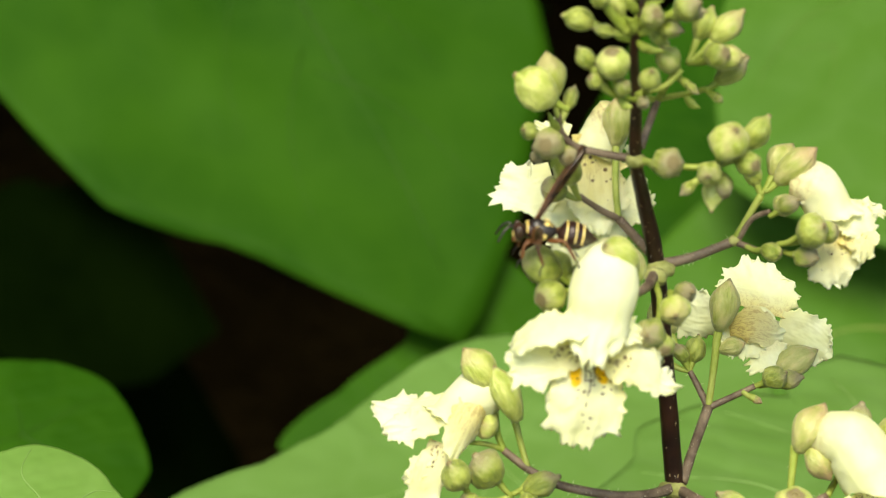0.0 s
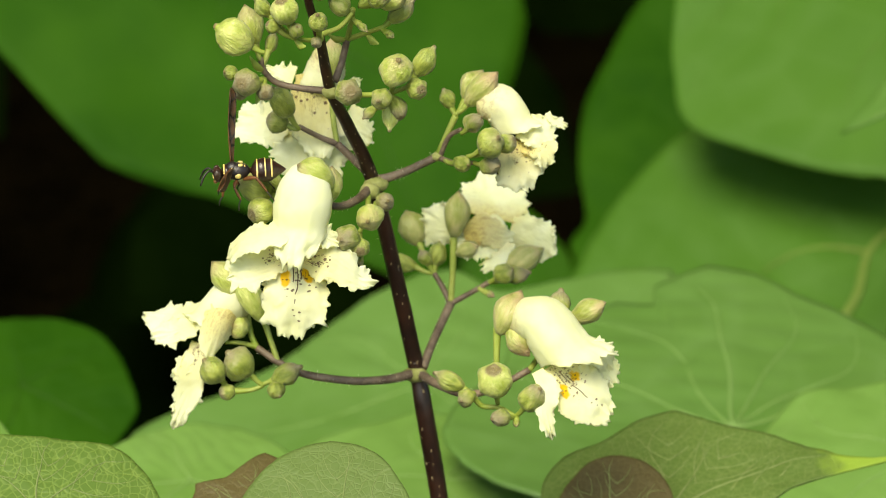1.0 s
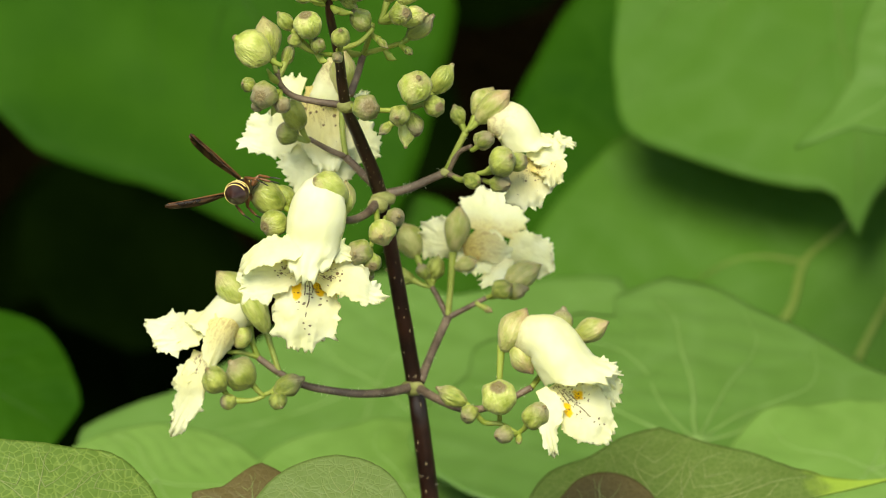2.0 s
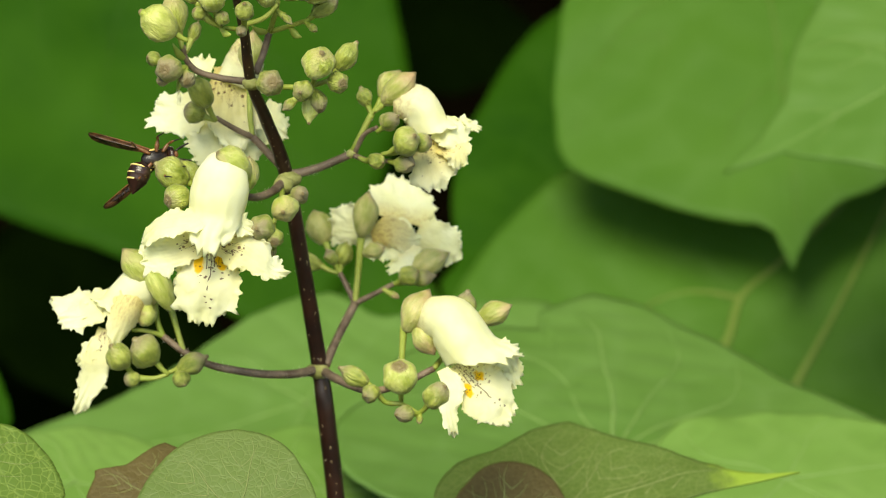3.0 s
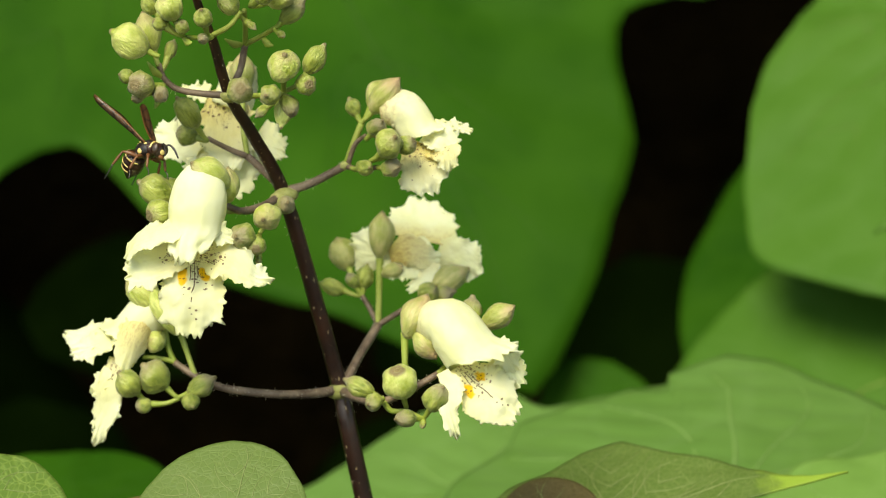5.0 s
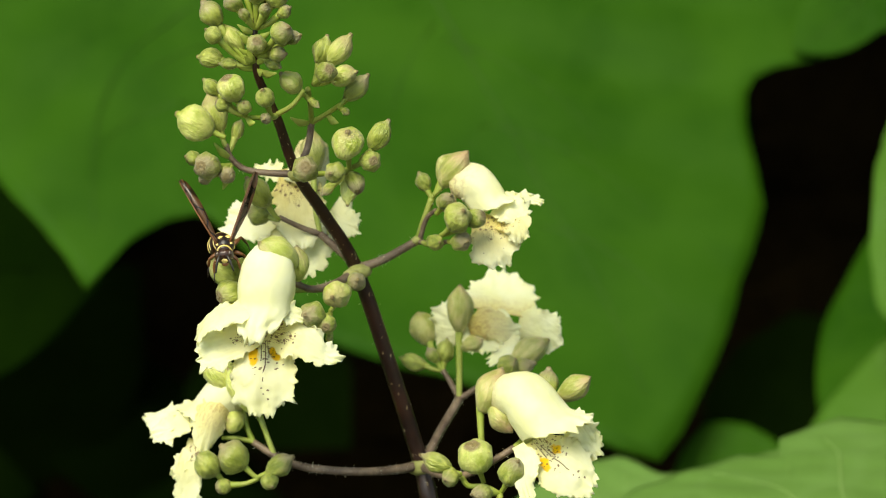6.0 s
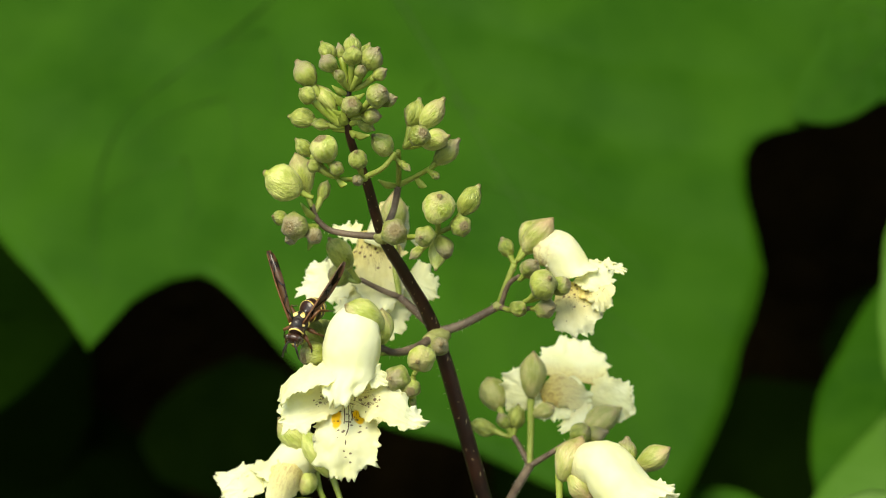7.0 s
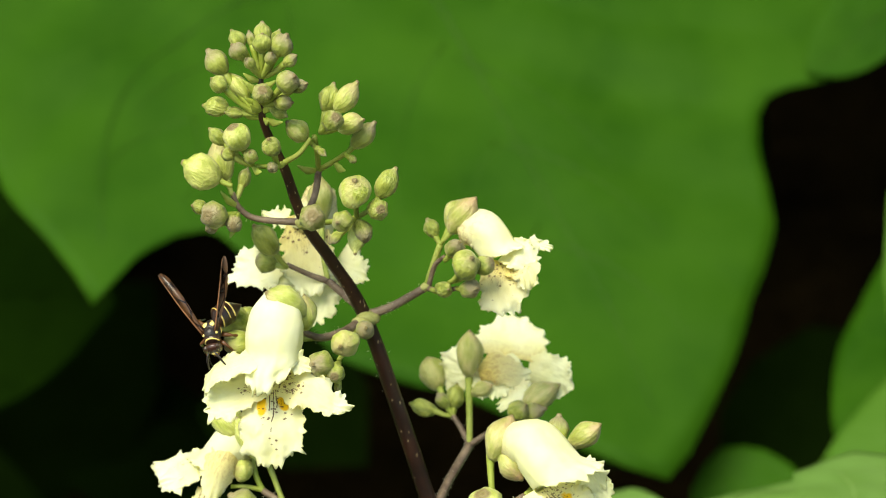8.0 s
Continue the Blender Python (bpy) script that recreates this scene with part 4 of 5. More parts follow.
    branch(s, [(-9.6, -26.4, 49.6), (-6.8, -29, 50.4), (-4.2, -32, 51.2)], [0.42, 0.36, 0.34], PEDICEL, "pedicel")
    cluster(s, (-7.6, -34.4, 54), [(-3.2, -35.8, 58.5, 3.6, 5.6, "pw"), (-6.0, -35.0, 58.8, 3.2, 4.6, "p"), (-4.9, -39.0, 54.9, 3.2, 3.7, "d"), (-3.0, -35.4, 54.8, 3.3, 4.6, "rw")])
    cluster(s, (-8.8, -34.4, 52.4), [(-10.4, -37, 54.2, 3.5, 4.4, "pw"), (-7.2, -36, 51.0, 1.2, 2.6, "p")])
    cluster(s, (-4.6, -31.6, 51), [(-1.7, -32.2, 53.4, 3.4, 5.2, "p"), (-3.4, -32.8, 50.0, 1.3, 1.6, "p")])
    # fourth whorl
    branch(s, [(-13.4, -34, 50), (-13.2, -37.6, 49.2), (-16.6, -39.6, 49.2)], [0.45, 0.36, 0.32], PEDICEL, "pedicel")
    branch(s, [(-13.4, -34, 50), (-10.5, -36, 51), (-8.6, -36.6, 53)], [0.45, 0.36, 0.32], PEDICEL, "pedicel")
    cluster(s, (-16.6, -39.6, 49.4), [(-17.8, -42.8, 53.1, 4.2, 4.4, "dw"), (-21.0, -41.4, 53.6, 2.6, 3.4, "p"), (-19.6, -41.3, 51.0, 2.1, 2.3, "d"), (-16.3, -41.7, 50.4, 2.2, 2.4, "r")])
    cluster(s, (-13.2, -37.8, 49.4), [(-13.3, -41.8, 51.5, 3.0, 3.6, "p"), (-13.6, -40.2, 48.8, 1.8, 2.2, "p")])
    # crown
    cluster(s, (-15.4, -39.4, 56.6), [(-20.5, -42, 64.0, 3.7, 4.5, "p"), (-20.0, -43.5, 60.7, 2.7, 2.9, "r"), (-21.6, -38.6, 58.2, 3.3, 4.2, "p"), (-17.7, -40.4, 60.6, 2.8, 5.0, "cw"), (-18.6, -40, 57.0, 2.0, 3.0, "p")])
    cluster(s, (-14.6, -40, 58), [(-13.7, -44.0, 58.8, 3.0, 3.2, "d"), (-9.9, -45.2, 60.0, 3.6, 3.8, "p"), (-8.6, -43.0, 59.6, 2.3, 3.0, "p"), (-11.2, -42.0, 57.6, 2.4, 3.4, "p"), (-12.2, -40.5, 56.6, 2.2, 3.0, "p")])
    cluster(s, (-14.3, -41, 61.5), [(-17.1, -43, 66.9, 2.6, 3.2, "p"), (-16.9, -44, 65.0, 2.8, 3.0, "r"), (-13.6, -42, 67.6, 2.8, 3.4, "p"), (-13.4, -44, 65.9, 3.0, 3.2, "r"), (-10.6, -43.4, 65.5, 3.5, 3.8, "p"), (-9.7, -43, 63.3, 2.2, 2.6, "p"), (-15.3, -44, 63.2, 1.8, 2.6, "p"), (-12.2, -44.4, 63.6, 1.8, 2.6, "p"), (-15.4, -42, 66.9, 1.6, 2.6, "p"), (-11.8, -41.8, 66.9, 1.7, 2.6, "p")])
    # small bracts below the clusters
    for k, (a, b) in enumerate((((-14.8, -39, 56), (-18.6, -40, 57.8)), ((-14.8, -39, 56), (-11.6, -41, 55)), ((-14.8, -39, 56), (-13.4, -42, 55.2)), ((-16.6, -39.6, 49.3), (-15, -41, 48.2)),
                                ((-9.6, -26.4, 49.6), (-12.2, -29, 50.2)), ((-6.8, -29, 50.4), (-5, -30, 48.8)), ((-21.4, -27.6, 45), (-23.4, -30, 47.2)), ((-21.6, -28, 44), (-22.6, -29, 40.4)))):
        f, t = mm(*a), mm(*b)
        bm = bmesh.new()
        tube(bm, [f, (f + t) / 2 + Vector((0, 0, -0.0004)), t], [0.0003, 0.0006, 0.0001], 8, 4, 0, 0.35)
        part("bract", bm, PEDICEL, s)
    # fine bracts among the buds of the crown
    rng = random.Random(12)
    for k in range(16):
        h = rng.uniform(0, 1)
        f = mm(-15.0 + 0.6 * h, -39.4 - 1.8 * h, 56.4 + 5.6 * h)
        a = rng.uniform(0, 2 * math.pi)
        t = f + mm(math.cos(a) * 2.6, -abs(math.sin(a)) * 2.8, rng.uniform(0.2, 2.4))
        bm = bmesh.new()
        tube(bm, [f, (f + t) / 2 + Vector((0, 0, -0.0003)), t], [0.00025, 0.00055, 0.00008], 8, 4, 0, 0.4)
        part("bract", bm, PEDICEL, s)
    # flowers
    flower(s, (-14.6, -30.6, 31.4), (-16.4, -33.0, 22.6), (4.0, 6.3, 7.7, 7.9, 7.4), (0, -0.95, 0.3),
           [([(-16.8, -34.4, 23.6), (-20.6, -36.0, 22.1), (-24.6, -35.2, 20.9), (-26.6, -33.2, 18.8)], (3.4, 4.4, 5.2, 3.8), PETAL, (-0.15, -0.75, 0.65), 0.15),
            ([(-18.2, -31.6, 18.8), (-22.0, -32.8, 17.7), (-24.8, -32.6, 17.2), (-27.2, -31.6, 17.0)], (3.6, 5.6, 6.6, 5.0), PETAL_SPOT),
            ([(-14.6, -34.4, 22.6), (-12.8, -33.8, 21.5), (-11.2, -33.0, 20.6)], (2.2, 3.0, 2.2), PETAL),
            ([(-15.6, -31.6, 19.1), (-12.4, -33.0, 18.3), (-9.8, -32.8, 16.6), (-7.8, -31.8, 15.2), (-6.1, -31.0, 14.9)], (4.2, 7.0, 5.2, 3.0, 3.2), PETAL_SPOT),
            ([(-16.7, -30.4, 19.4), (-17.1, -32.2, 15.8), (-17.4, -32.8, 12.0), (-17.7, -31.4, 7.3)], (7.0, 8.6, 10.0, 9.6), PETAL_GUIDE, (0, -0.95, 0.3), 0.12)],
           "cream trumpet flower with orange and purple-spotted throat", TUBE, (-0.2, -1.2, 0.6), [((-11.9, -30.3, 28.8), (-16.9, -34.6, 31.7), 4.9), ((-12.2, -28.6, 26.5), (-12.4, -30.4, 31.4), 3.6)], 0.3, ((-0.1, -1, 0.1), 5.6, 0.1, 1.5), BUD_PALE)
    flower(s, (-24.6, -9.2, 11.8), (-31.2, -10.2, 8.0), (4.0, 6.0, 6.8, 6.2, 5.6), (-0.1, -0.95, 0.3),
           [([(-30.8, -11.6, 10.2), (-34.6, -10.4, 9.1), (-38.0, -8.4, 8.7), (-41.0, -7.0, 9.2)], (5.2, 5.2, 6.2, 4.4), PETAL, (-0.1, -0.8, 0.6), 0.25),
            ([(-33.0, -12.0, 8.0), (-36.2, -11.2, 6.9), (-38.9, -9.8, 6.2)], (3.4, 4.2, 3.0), PETAL),
            ([(-32.0, -10.4, 5.0), (-33.3, -10.8, 1.2), (-34.3, -9.8, -2.9), (-36.8, -7.8, -7.9)], (3.2, 4.6, 4.6, 3.0), PETAL_SPOT),
            ([(-33.6, -10.6, 3.6), (-35.0, -10.2, 1.4), (-35.8, -9.6, -0.6)], (1.8, 2.6, 1.8), PETAL),
            ([(-26.2, -12.4, 11.4), (-28.9, -13.9, 8.0), (-31.0, -13.2, 3.0)], (3.4, 5.0, 4.6), PETAL_TAN, (0.35, -0.9, -0.1), 0.6)],
           "drooping cream flower with tan veined tube", TUBE, (0.4, -0.4, 1.4), [((-22.6, -12.2, 8.4), (-26.4, -13.2, 15.2), 3.9), ((-25.6, -11.4, 12.2), (-30.2, -12.0, 17.2), 4.6), ((-25.0, -9.6, 7.6), (-28.2, -10.6, 7.8), 4.2)], 2.1, ((-0.1, -0.4, 1), 1.6, 0.3, 1.2), BUD_PALE)
    flower(s, (14.4, -17.4, 8.8), (21.6, -19.8, 4.0), (4.6, 6.8, 8.2, 8.6, 8.6), (0.1, -0.95, 0.3),
           [([(25.4, -21.5, 5.3), (27, -21, 3.3), (28.2, -20, 1.1)], (3.6, 3.6, 3.1), PETAL),
            ([(24.8, -20, 3.3), (27, -20, 1.3), (28.7, -19.5, -1.2)], (4.4, 5.6, 3.6), PETAL),
            ([(19.8, -20, 2.2), (22.1, -21.5, -0.6), (24.8, -22, -2.7), (28.2, -21, -5.8)], (5.3, 7.5, 9.1, 7.5), PETAL_GUIDE),
            ([(17.5, -21.5, 1.4), (19.2, -23.5, -1.3), (18.5, -24, -4.3), (19.6, -23.5, -8.5)], (1.9, 3.3, 3, 1.9), PETAL)],
           "open cream trumpet flower with orange throat marks", TUBE, (0.3, -0.4, 2.0), [((12.0, -17.8, 6.6), (15.2, -18.4, 12.8), 4.6), ((13.4, -17.8, 7.4), (16.2, -19.2, 3.4), 3.6)], 3.7, ((0.25, -0.7, 0.7), 5.0, 0.8, 1.2))
    flower(s, (7.6, 8.8, 20.4), (12.6, 10.4, 20.8), (2.4, 3.2, 4.2, 5.0, 5.6), (0.1, -0.9, -0.2),
           [([(11.8, 9.5, 22.9), (12.1, 11.5, 25.7), (11.9, 14.5, 29.5)], (8.5, 11.9, 8.6), PETAL_VEINED),
            ([(7.4, 10, 21.9), (4.1, 11.5, 21.9), (1.0, 12, 22.6)], (4.4, 7.0, 6.6), PETAL),
            ([(14.6, 10.6, 20.7), (18.0, 9.6, 19.4), (21.2, 7.6, 16.9)], (5.0, 7.0, 6.6), PETAL),
            ([(9.5, 8.2, 20.2), (9.4, 7.2, 18.3), (9.2, 6.4, 16.7)], (5.8, 6.8, 5.8), PETAL),
            ([(11.9, 8.4, 19.4), (13.2, 7.0, 16.8), (14.0, 5.8, 14.6)], (4.4, 5.6, 4.6), PETAL_VEINED),
            ([(7.4, 7, 20.5), (10.3, 6.4, 21), (13.3, 7.2, 19.9), (15.3, 8.6, 19.9)], (2.4, 5.1, 4.1, 3.1), PETAL_TAN)],
           "cream flower seen from below with tan tube", TUBE_TAN, (0.2, -0.6, -0.4), [((6.2, 7.0, 17.4), (9.4, 6.0, 18.6), 2.6)], 5.2)
    flower(s, (9.4, -16.6, 40.4), (14.8, -17.0, 36.8), (4.0, 5.4, 5.8, 5.6, 5.4), (0.2, -0.95, 0.2),
           [([(17.1, -16.5, 37.1), (20, -15.5, 37.6), (22.3, -15, 37)], (2.9, 1.9, 1.5), PETAL),
            ([(15.9, -17.5, 37.1), (18.1, -18.5, 35.8), (20.1, -18.2, 33.5)], (4.5, 5.4, 3.2), PETAL),
            ([(16.5, -18, 34.5), (18.5, -19, 33.2), (19.1, -18.6, 30.6)], (3.5, 4.2, 2.6), PETAL_YELLOW),
            ([(15.5, -17, 35.2), (14.9, -18.5, 32.6), (15.4, -18.6, 29.7), (16, -17.6, 27.3)], (3.5, 6.4, 7, 4.8), PETAL_YELLOW)],
           "cream flower with yellowish crumpled lower lip", TUBE_TAN, (0.4, -0.4, 1.6), [((7.6, -17.6, 38.2), (9.2, -19.6, 36.8), 3.0)], 6.4, ((0.3, -0.5, 0.8), 2.2, 0.4, 1.2))
    flower(s, (-12.3, -10.6, 48.6), (-14.4, -9.4, 42.4), (4.2, 5.0, 5.8, 6.0, 6.0), (0.05, -0.95, 0.2),
           [([(-19.5, -10, 38.7), (-22.8, -10.4, 37.8), (-26.4, -9, 38.5)], (5.4, 7.4, 6.4), PETAL),
            ([(-17.9, -9, 44.7), (-19.7, -8, 45.1), (-21.8, -7.5, 45.9)], (3.1, 2.3, 1.6), PETAL),
            ([(-15.6, -9.5, 36.5), (-15.8, -11.6, 32.4), (-16.6, -13.0, 28.6)], (8.6, 11.0, 9.0), PETAL),
            ([(-11.1, -8.5, 37.9), (-8.6, -9, 36.3), (-6.3, -9, 35.2)], (6.8, 5.7, 4), PETAL),
            ([(-15.6, -10.5, 45.2), (-14.8, -11.4, 40.6), (-14.4, -12.4, 36.4), (-14.4, -14.2, 32.5)], (4.2, 7.6, 8.6, 6.6), PETAL_YELLOW),
            ([(-9.8, -7, 43.1), (-9, -6, 43.7), (-8.2, -5, 44.2)], (1.7, 1.7, 1.1), PETAL)],
           "cream flower with yellow spotted throat behind the stalk", TUBE_TAN, (0.2, 0.4, 0.2), [((-12.2, -12, 43.6), (-12.4, -12.2, 50.4), 4.0)], 8.1)
    return s


# ------------------------------------------------------------ the wasp
def waist(bent, swung=0):
    """The abdomen's pose on the thorax, bent down and swung sideways by so many degrees."""
    a, b = radians(bent), radians(swung)
    return Matrix.Translation(mm(-1.55, 0, -0.15)) @ aim((-math.cos(a) * math.cos(b), math.sin(b), -math.sin(a) * math.cos(b)), (0, 1, 0.2)).to_4x4()


def wing_pose(y, way):
    """The pose on the thorax of the left (1) or right (-1) wing that points along way: ahead, outwards, up."""
    d = Vector((way[0], way[1] * y, way[2])).normalized()
    zz, xx = -d, Vector((0.02, y, 0.25)).cross(-d).normalized()
    m = Matrix((zz, zz.cross(xx).normalized() * -1, xx)).transposed().to_4x4()
    return Matrix.Translation(mm(0.5, 0.85 * y, 0.8)) @ m


def build_wasp():
    """Head towards x, back towards z; sizes in millimetres."""
    w = thing("paper_wasp", FRAME @ pose(-0.023, -0.033, 0.032), "slender dark brown wasp with yellow bands and smoky folded wings", "wasp")
    w.scale = (1.12, 1.12, 1.12)

    def blob(name, mat, parent, centre, size, label=""):
        bm = bmesh.new()
        ellipsoid(bm, mm(*centre), [v / 1000 for v in size], 20, 14)
        for v in bm.verts:
            v.co += v.co.normalized() * 0.00005 * noise.noise(v.co * 3000)
        return part(name, bm, mat, parent, label)

    thorax = blob("thorax", WASP_DARK, w, (0, 0, 0), (1.75, 1.2, 1.15))
    blob("pronotum", WASP_BROWN, thorax, (1.2, 0, 0.12), (0.62, 1.12, 0.95))
    blob("scutum", WASP_DARK, thorax, (0.45, 0, 0.42), (1.0, 0.88, 0.92))
    for y in (-0.45, 0.45):
        blob("scutellum_mark", WASP_YELLOW, thorax, (-0.62, y, 0.93), (0.36, 0.38, 0.18), "pale yellow spot")
        blob("side_mark", WASP_YELLOW, thorax, (-0.15, y * 2.35, -0.25), (0.42, 0.18, 0.42), "pale yellow spot")
        blob("tegula", WASP_YELLOW, thorax, (0.55, y * 2.0, 0.72), (0.26, 0.2, 0.16), "yellow wing base")
    blob("scutellum_band", WASP_YELLOW, thorax, (-1.12, 0, 0.66), (0.16, 0.62, 0.18), "yellow band")
    bm = bmesh.new()
    tube(bm, [mm(1.55, -0.98, 0.15), mm(1.5, -0.62, 0.78), mm(1.45, 0, 1.02), mm(1.5, 0.62, 0.78), mm(1.55, 0.98, 0.15)], [0.0001, 0.00013, 0.0001], 6, 5)
    part("collar_band", bm, WASP_YELLOW, thorax, "thin yellow collar")
    head = blob("head", WASP_BROWN, w, (2.35, 0, -0.1), (0.62, 1.15, 1.0))
    for y in (-1, 1):
        blob("eye", WASP_EYE, head, (2.4, 0.82 * y, 0.08), (0.5, 0.42, 0.78))
        bm = bmesh.new()
        tube(bm, [mm(2.85, 0.25 * y, 0.25), mm(3.4, 0.5 * y, 0.7), mm(4.1, 0.85 * y, 0.2), mm(4.7, 1.15 * y, -0.9)], [0.0001, 0.00013, 0.00016, 0.0001], 8, 5)
        part("antenna", bm, WASP_DARK, head)
    blob("clypeus", WASP_YELLOW, head, (2.86, 0, -0.32), (0.2, 0.42, 0.36), "orange-yellow face")
    blob("mandible", WASP_LEG, head, (2.75, 0, -0.95), (0.28, 0.45, 0.3))
    # abdomen hangs behind the waist: a small waist joint, a bell-shaped first ring and a pointed rest
    bm = bmesh.new()
    lathe(bm, [(0, 0.12), (0.22, 0.2), (0.4, 0.5), (0.62, 1.0), (0.95, 1.42), (1.1, 1.46), (1.16, 1.40), (1.5, 1.52), (2.1, 1.56), (2.16, 1.50), (2.7, 1.44), (2.95, 1.36), (3.0, 1.28), (3.5, 1.0), (3.55, 0.93), (4.1, 0.55), (4.6, 0.16), (4.75, 0.02)], 24)
    bmesh.ops.scale(bm, vec=(0.001, 0.00092, 0.001), verts=bm.verts)
    abdomen = part("abdomen", bm, WASP_BROWN, w)
    abdomen.matrix_local = waist(18)
    for z, r, wide, gap in ((1.03, 1.45, 0.12, 0.6), (2.06, 1.56, 0.10, 1.7), (2.86, 1.40, 0.13, 1.5)):
        bm = bmesh.new()
        rings = []
        for dz, dr in ((-1, -0.03), (-0.6, 0.03), (0.6, 0.03), (1, -0.04)):
            ring = []
            for k in range(29):
                th = radians(-180 + gap * 40 + k / 28 * (360 - gap * 80))
                notch = 1 - 0.6 * max(0.0, math.cos(th * 2)) * (1 if gap else 0)
                zz = z + wide * (dz if dz > 0 else dz * notch)
                ring.append(bm.verts.new(((r + dr) * math.cos(th) / 1000, 0.92 * (r + dr) * math.sin(th) / 1000, zz / 1000)))
            rings.append(ring)
        for q0, q1 in zip(rings, rings[1:]):
            for k in range(28):
                bm.faces.new((q0[k], q0[k + 1], q1[k + 1], q1[k]))
        band = part("yellow_band", bm, WASP_YELLOW, abdomen, "pale yellow band")
        band.modifiers.new("thick", "SOLIDIFY").thickness = 0.00004
    # wings, folded lengthwise
    wings = {}
    for y in (-1, 1):
        bm = bmesh.new()
        n = 14
        top, low, under = [], [], []
        for i in range(n + 1):
            s = i / n
            x = -9.6 * s
            wide = 0.28 + 0.62 * math.sin(min(1, s * 1.15) * math.pi * 0.62) * (1 if s < 0.86 else max(0.12, 1 - ((s - 0.86) / 0.14) ** 2))
            lift = 0.25 * math.sin(s * math.pi)
            top.append(bm.verts.new(mm(x, 0.3 * wide * y, lift)))
            low.append(bm.verts.new(mm(x, -0.95 * wide * y, lift - 0.12 * math.sin(s * 9))))
            under.append(bm.verts.new(mm(x, -0.35 * wide * y, lift - 0.95 * wide)))
        for i in range(n):
            bm.faces.new((top[i], top[i + 1], low[i + 1], low[i]))
            bm.faces.new((under[i], under[i + 1], top[i + 1], top[i]))
        wing = part("wing", bm, WING, w)
        wing.modifiers.new("thick", "SOLIDIFY").thickness = 0.00005
        wing.matrix_local = wing_pose(y, (-0.60, 0.42, 0.68))
        wings[y] = wing
        bm = bmesh.new()
        tube(bm, [mm(0, 0.12 * y, 0.02), mm(-4.5, 0.28 * y, 0.26), mm(-9.2, 0.2 * y, 0.04)], [0.00014, 0.0001, 0.00005], 6, 6)
        part("leading_vein", bm, WASP_LEG, wing)
    # legs: thigh, shin, foot
    for y in (-1, 1):
        for hip, knee, ankle, toe in (((1.0, 0.6, -0.9), (1.9, 1.5, -1.1), (2.1, 1.7, -2.5), (2.7, 1.8, -3.6)), ((0.1, 0.7, -1.0), (0.5, 2.2, -1.3), (-0.1, 2.6, -2.9), (0.3, 2.9, -4.2)), ((-0.8, 0.6, -1.0), (-2.4, 1.9, -0.5), (-3.5, 2.4, -2.3), (-4.6, 2.5, -4.2))):
            q = [mm(a, b * y, c) for a, b, c in (hip, knee, ankle, toe)]
            bm = bmesh.new()
            tube(bm, [q[0], (q[0] + q[1]) / 2 + mm(0, 0, 0.1), q[1]], [0.0002, 0.00032, 0.00016], 8, 4)
            leg = part("leg", bm, WASP_LEG, w)
            bm = bmesh.new()
            tube(bm, [q[1], (q[1] + q[2]) / 2, q[2]], [0.00014, 0.0002, 0.00014], 8, 4)
            part("shin", bm, WASP_LEG, leg)
            bm = bmesh.new()
            tube(bm, [q[2], (q[2] + q[3]) / 2 + mm(0.1, 0, 0.1), q[3]], [0.0001, 0.00009, 0.00007], 6, 4)
            part("foot", bm, WASP_DARK, leg)
    return w, abdomen, wings


def stance(x, y, z, ahead, back):
    """The wasp's pose on the plant: its place, where its head points, where its back points."""
    f = Vector(ahead).normalized()
    u = Vector(back)
    u = (u - f * u.dot(f)).normalized()
    m = Matrix((f, u.cross(f), u)).transposed().to_4x4()
    m.translation = mm(x, y, z)
    return FRAME @ m


def swayed(at, dx, dz, nod, lean):
    """The hanging leaf's pose when the wind has moved it by some millimetres and degrees."""
    c = at.translation.copy()
    turn = FRAME.to_3x3() @ Matrix.Rotation(math.hypot(radians(nod), radians(lean)) or 1e-6, 3, Vector((nod, lean, 1e-6)).normalized()) @ FRAME.to_3x3().inverted()
    m = (turn @ at.to_3x3()).to_4x4()
    m.translation = c + FRAME.to_3x3() @ mm(dx, 0, dz)
    return m


